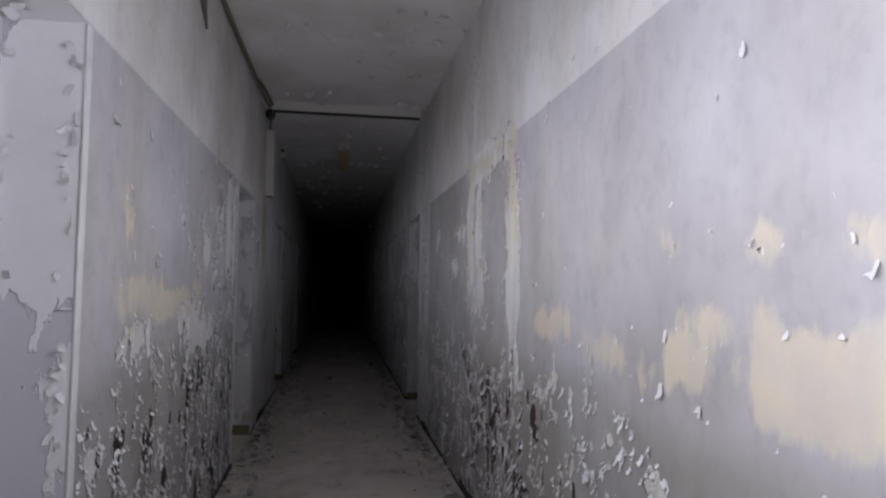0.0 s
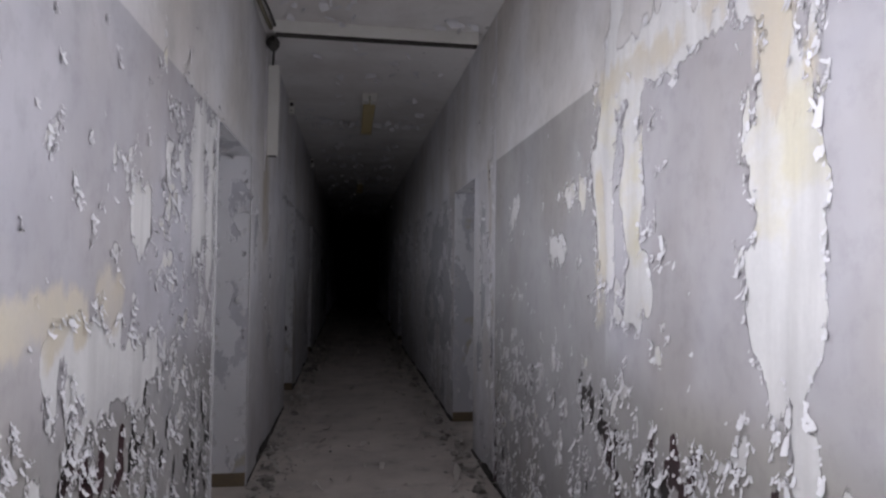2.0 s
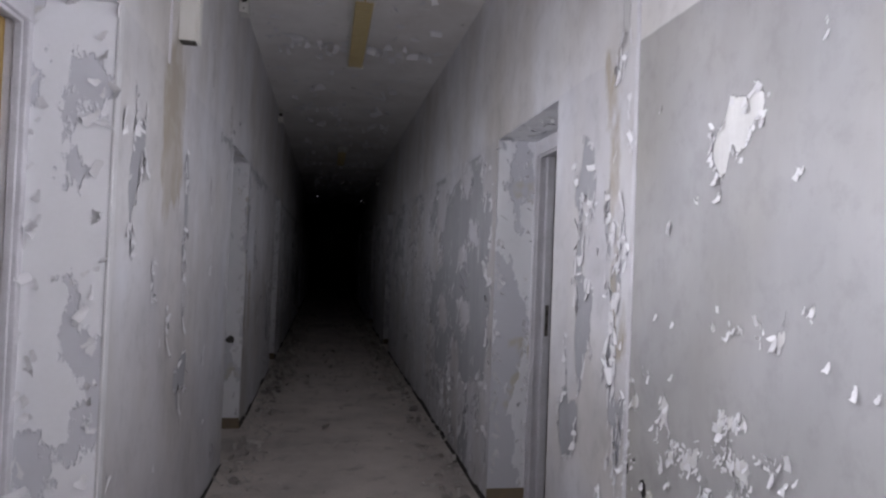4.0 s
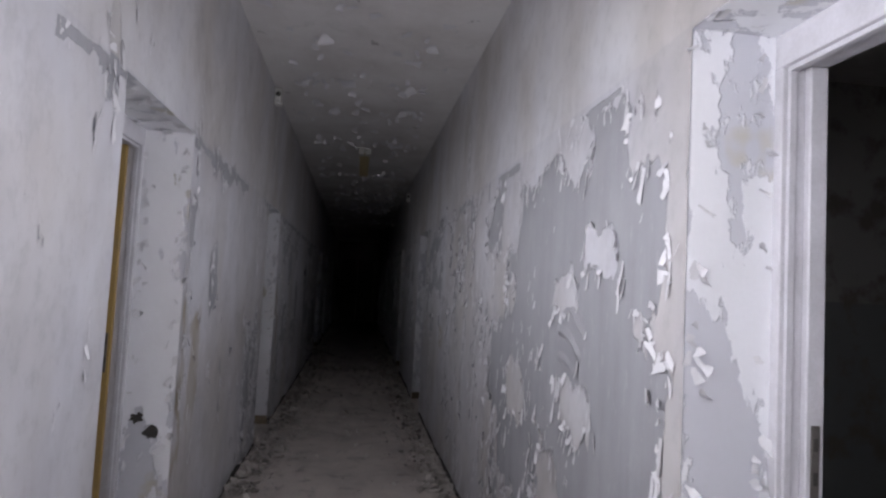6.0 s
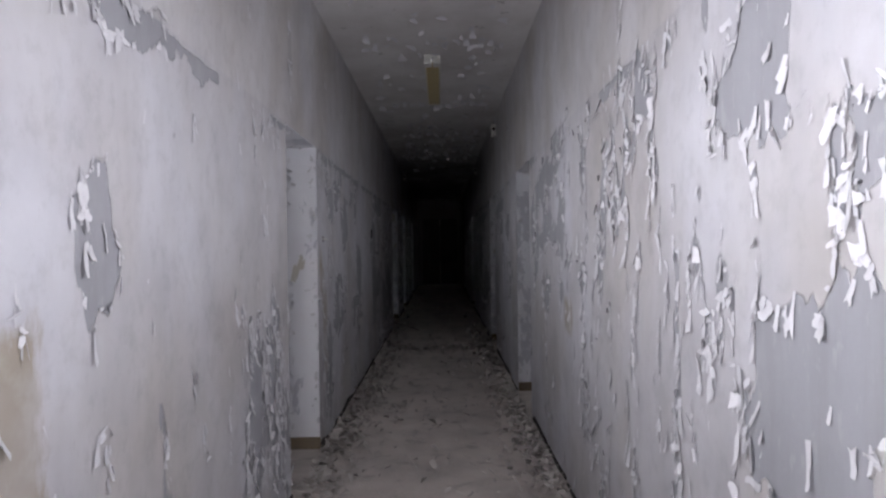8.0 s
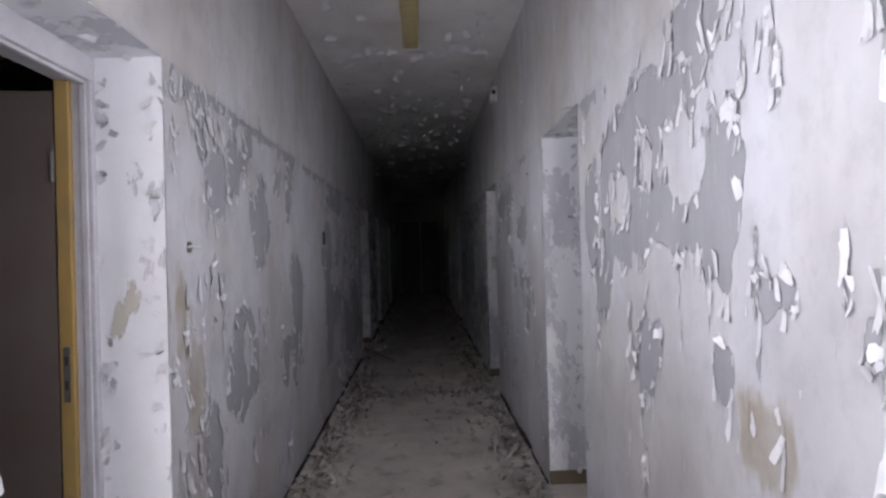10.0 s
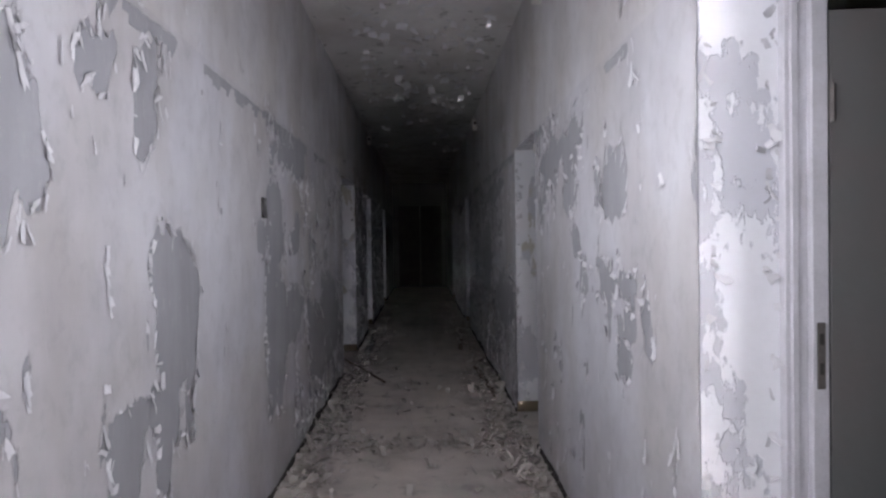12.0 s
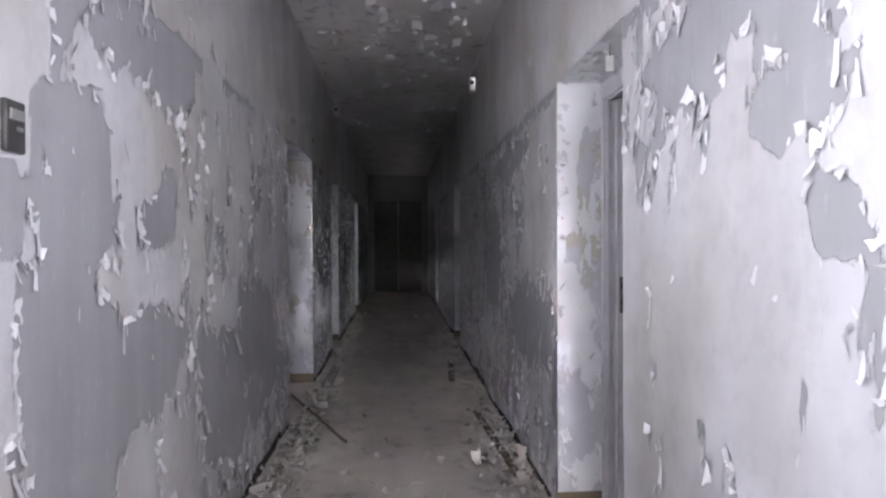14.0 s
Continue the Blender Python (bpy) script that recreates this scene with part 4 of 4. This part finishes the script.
# broken latch holes in the left reveal, flat black shapes painted for their shade
for x0, z0, r in ((XL - 0.165, 0.77, 0.028), (XL - 0.1, 0.705, 0.036)):
    bm = bmesh.new()
    ring = []
    for k in range(14):
        a = 2 * math.pi * k / 14
        q = r * (1 + 0.6 * noise.noise(Vector((3 * math.cos(a), 3 * math.sin(a), x0 * 40))))
        ring.append(bm.verts.new((x0 + q * math.cos(a), 9.6365, z0 + 0.8 * q * math.sin(a))))
    face = bm.faces.new(ring)
    bmesh.ops.extrude_face_region(bm, geom=[face])
    for v in ring:
        v.co.y += 0.004
    part("hole", bm, DARK, wall_left, "dark hole broken into the reveal")

# ---- ceiling paint ----
CHIP = plain("fallen_paint", (0.52, 0.49, 0.46), 0.8, 0.5, 12, 0.2, dirt=(0.2, 0.18, 0.16))
rng = np.random.default_rng(77)
spots = []
for cx, cy, n, sx, sy in ((0.65, 11.8, 26, 0.6, 0.08), (0.65, 12.5, 14, 0.6, 0.1), (0.3, 6.3, 10, 0.3, 0.2), (1.2, 6.5, 8, 0.15, 0.1), (0.65, 4.8, 8, 0.6, 0.4), (0.65, 14.0, 14, 0.6, 0.1),
                         (0.65, 18.3, 40, 0.6, 0.5), (0.65, 20.5, 80, 0.6, 1.0), (1.25, 23.3, 14, 0.2, 0.1), (1.3, 25.0, 12, 0.2, 0.15), (0.1, 24.5, 14, 0.2, 0.15), (0.65, 10.8, 10, 0.6, 0.4), (0.65, 22.5, 30, 0.6, 1.5), (0.7, 2.5, 6, 0.6, 0.8), (0.65, 9.6, 60, 0.65, 0.12), (0.65, 9.0, 60, 0.65, 2.5), (0.65, 14.5, 80, 0.65, 2.5), (0.65, 18.5, 90, 0.65, 2.0), (0.65, 16.2, 30, 0.65, 0.1)):
    spots += [(float(np.clip(cx + sx * rng.uniform(-1, 1), XL + 0.04, XR - 0.04)), cy + sy * rng.normal(0, 0.7)) for _ in range(n)]
n = len(spots)
base = np.array([(p[0], p[1], ZC - 0.001) for p in spots])
turn = rng.normal(0, 0.7, n)
along = np.stack([np.sin(turn), np.cos(turn), np.zeros(n)], -1)
across = np.stack([np.cos(turn), -np.sin(turn), np.zeros(n)], -1)
rows = (base, along, across, np.tile((0.0, 0.0, -1.0), (n, 1)), rng.uniform(0.02, 0.08, n), rng.uniform(0.02, 0.1, n), np.where(rng.uniform(0, 1, n) < 0.55, rng.uniform(0.8, 1.7, n), rng.uniform(0.05, 0.45, n)))
tagged(new("ceiling_flakes", flake_mesh("ceiling_flakes", rows, FLAKE, 78)), "white paint flakes hanging from the ceiling", "paint flakes", kind="stuff")

# ---- litter on the floor ----
n = 11000
side = rng.choice([0, 1], n)
near = np.abs(rng.normal(0, 0.13, n))
px = np.where(rng.uniform(0, 1, n) < 0.12, rng.uniform(XL + 0.02, XR - 0.02, n), np.where(side == 0, XL + 0.03 + near, XR - 0.03 - near))
px = np.clip(px, XL + 0.02, XR - 0.02)
py = np.where(rng.uniform(0, 1, n) < 0.45, rng.uniform(11, 20, n), rng.uniform(1, 27, n))
px[700:1000], py[700:1000] = rng.uniform(XL + 0.2, XR - 0.3, 300), rng.normal(17.38, 0.09, 300)
px[:700], py[:700] = rng.uniform(XR + 0.4, XR + 3, 700), rng.uniform(6.2, 10.5, 700)
turn, tilt = rng.uniform(0, 6.3, n), rng.normal(0, 0.3, n)
base = np.stack([px, py, np.full(n, 0.003)], -1)
along = np.stack([np.sin(turn), np.cos(turn), np.abs(tilt)], -1)
across = np.stack([np.cos(turn), -np.sin(turn), np.zeros(n)], -1)
rows = (base, along, across, np.tile((0.0, 0.0, 1.0), (n, 1)), rng.lognormal(-3.7, 0.55, n), rng.lognormal(-3.85, 0.5, n), rng.uniform(0.05, 0.8, n))
tagged(new("fallen_paint", flake_mesh("fallen_paint", rows, CHIP, 90)), "fallen paint chips lying along the walls", "paint chips", kind="stuff")

RUBBLE = plain("plaster_rubble", (0.32, 0.3, 0.28), 0.9, 0.5, 15, 0.5)
lumps = []
for k in range(8):
    bm = bmesh.new()
    bmesh.ops.create_icosphere(bm, subdivisions=2, radius=1.0)
    for v in bm.verts:
        v.co *= 0.75 + 0.5 * noise.noise(v.co * 1.3 + Vector((k * 7.0, 0, 0)))
        v.co.z = max(v.co.z * 0.55, -0.3)
    me = bpy.data.meshes.new("plaster_lump")
    bm.to_mesh(me)
    bm.free()
    me.materials.append(RUBBLE)
    lumps.append(me)
for k in range(290):
    left = rng.uniform() < 0.45
    y = float(rng.choice([rng.uniform(5.5, 8), rng.uniform(9.7, 13.5), rng.uniform(13, 21), rng.uniform(1, 24)]))
    x = XL + 0.06 + abs(rng.normal(0, 0.09)) if left else XR - 0.06 - abs(rng.normal(0, 0.1))
    r = float(np.clip(rng.lognormal(-3.8, 0.5), 0.008, 0.06))
    ob = new("plaster_lump", lumps[k % 8])
    ob.matrix_world = Matrix.Translation((x, y, 0.3 * r)) @ Matrix.Rotation(rng.uniform(0, 6.3), 4, "Z") @ Matrix.Diagonal((r * rng.uniform(0.8, 1.6), r, r, 1))
    tagged(ob, "grey lump of fallen plaster by the wall", "plaster lump", "plaster lumps along the walls")

stick = bmesh.new()
tube(stick, (-0.26, 20.62, 0.014), (0.31, 19.3, 0.012), 0.011, 8)
for v in stick.verts:
    v.co += 0.004 * noise.noise_vector(v.co * 9)
tagged(part("stick", stick, BROWN), "thin dark wooden stick lying on the floor", "stick")
tagged(part("board", boxed((-0.05, 20.95, 0.0), (0.04, 21.95, 0.016), 0.002), plain("grey_board", (0.34, 0.33, 0.31), 0.8, 0.4, 7, 0.3)), "pale fallen skirting board lying on the floor", "board")
bm = boxed((-0.03, -0.5, 0), (0.03, 0.5, 0.014), 0.002)
bmesh.ops.transform(bm, matrix=pose(1.2, 21.6, 0, 0, 0, -4), verts=bm.verts)
tagged(part("board", bm, BROWN), "dark fallen skirting board beside the wall", "board")
bm = boxed((-0.025, -0.7, 0), (0.025, 0.7, 0.014), 0.002)
bmesh.ops.transform(bm, matrix=pose(1.3, 19.3, 0, 0, 0, 3), verts=bm.verts)
tagged(part("board", bm, BROWN), "dark fallen skirting board beside the wall", "board")

# a dark tapering strip torn loose high on the left wall
bm = bmesh.new()
ring = [bm.verts.new((XL + 0.002, y, z)) for y, z in ((3.76, 3.04), (3.93, 3.06), (3.95, 2.86), (3.97, 2.755), (3.9, 2.8), (3.8, 2.85))]
sheet = bmesh.ops.extrude_face_region(bm, geom=[bm.faces.new(ring)])
for v in sheet["geom"]:
    if isinstance(v, bmesh.types.BMVert):
        v.co.x += 0.006 + 0.02 * max(0.0, 3.0 - v.co.z)
part("torn_strip", bm, plain("torn_backing", (0.1, 0.09, 0.085), 0.8, 0.4, 12, 0.3), wall_left, "dark tapering strip of torn wall covering")
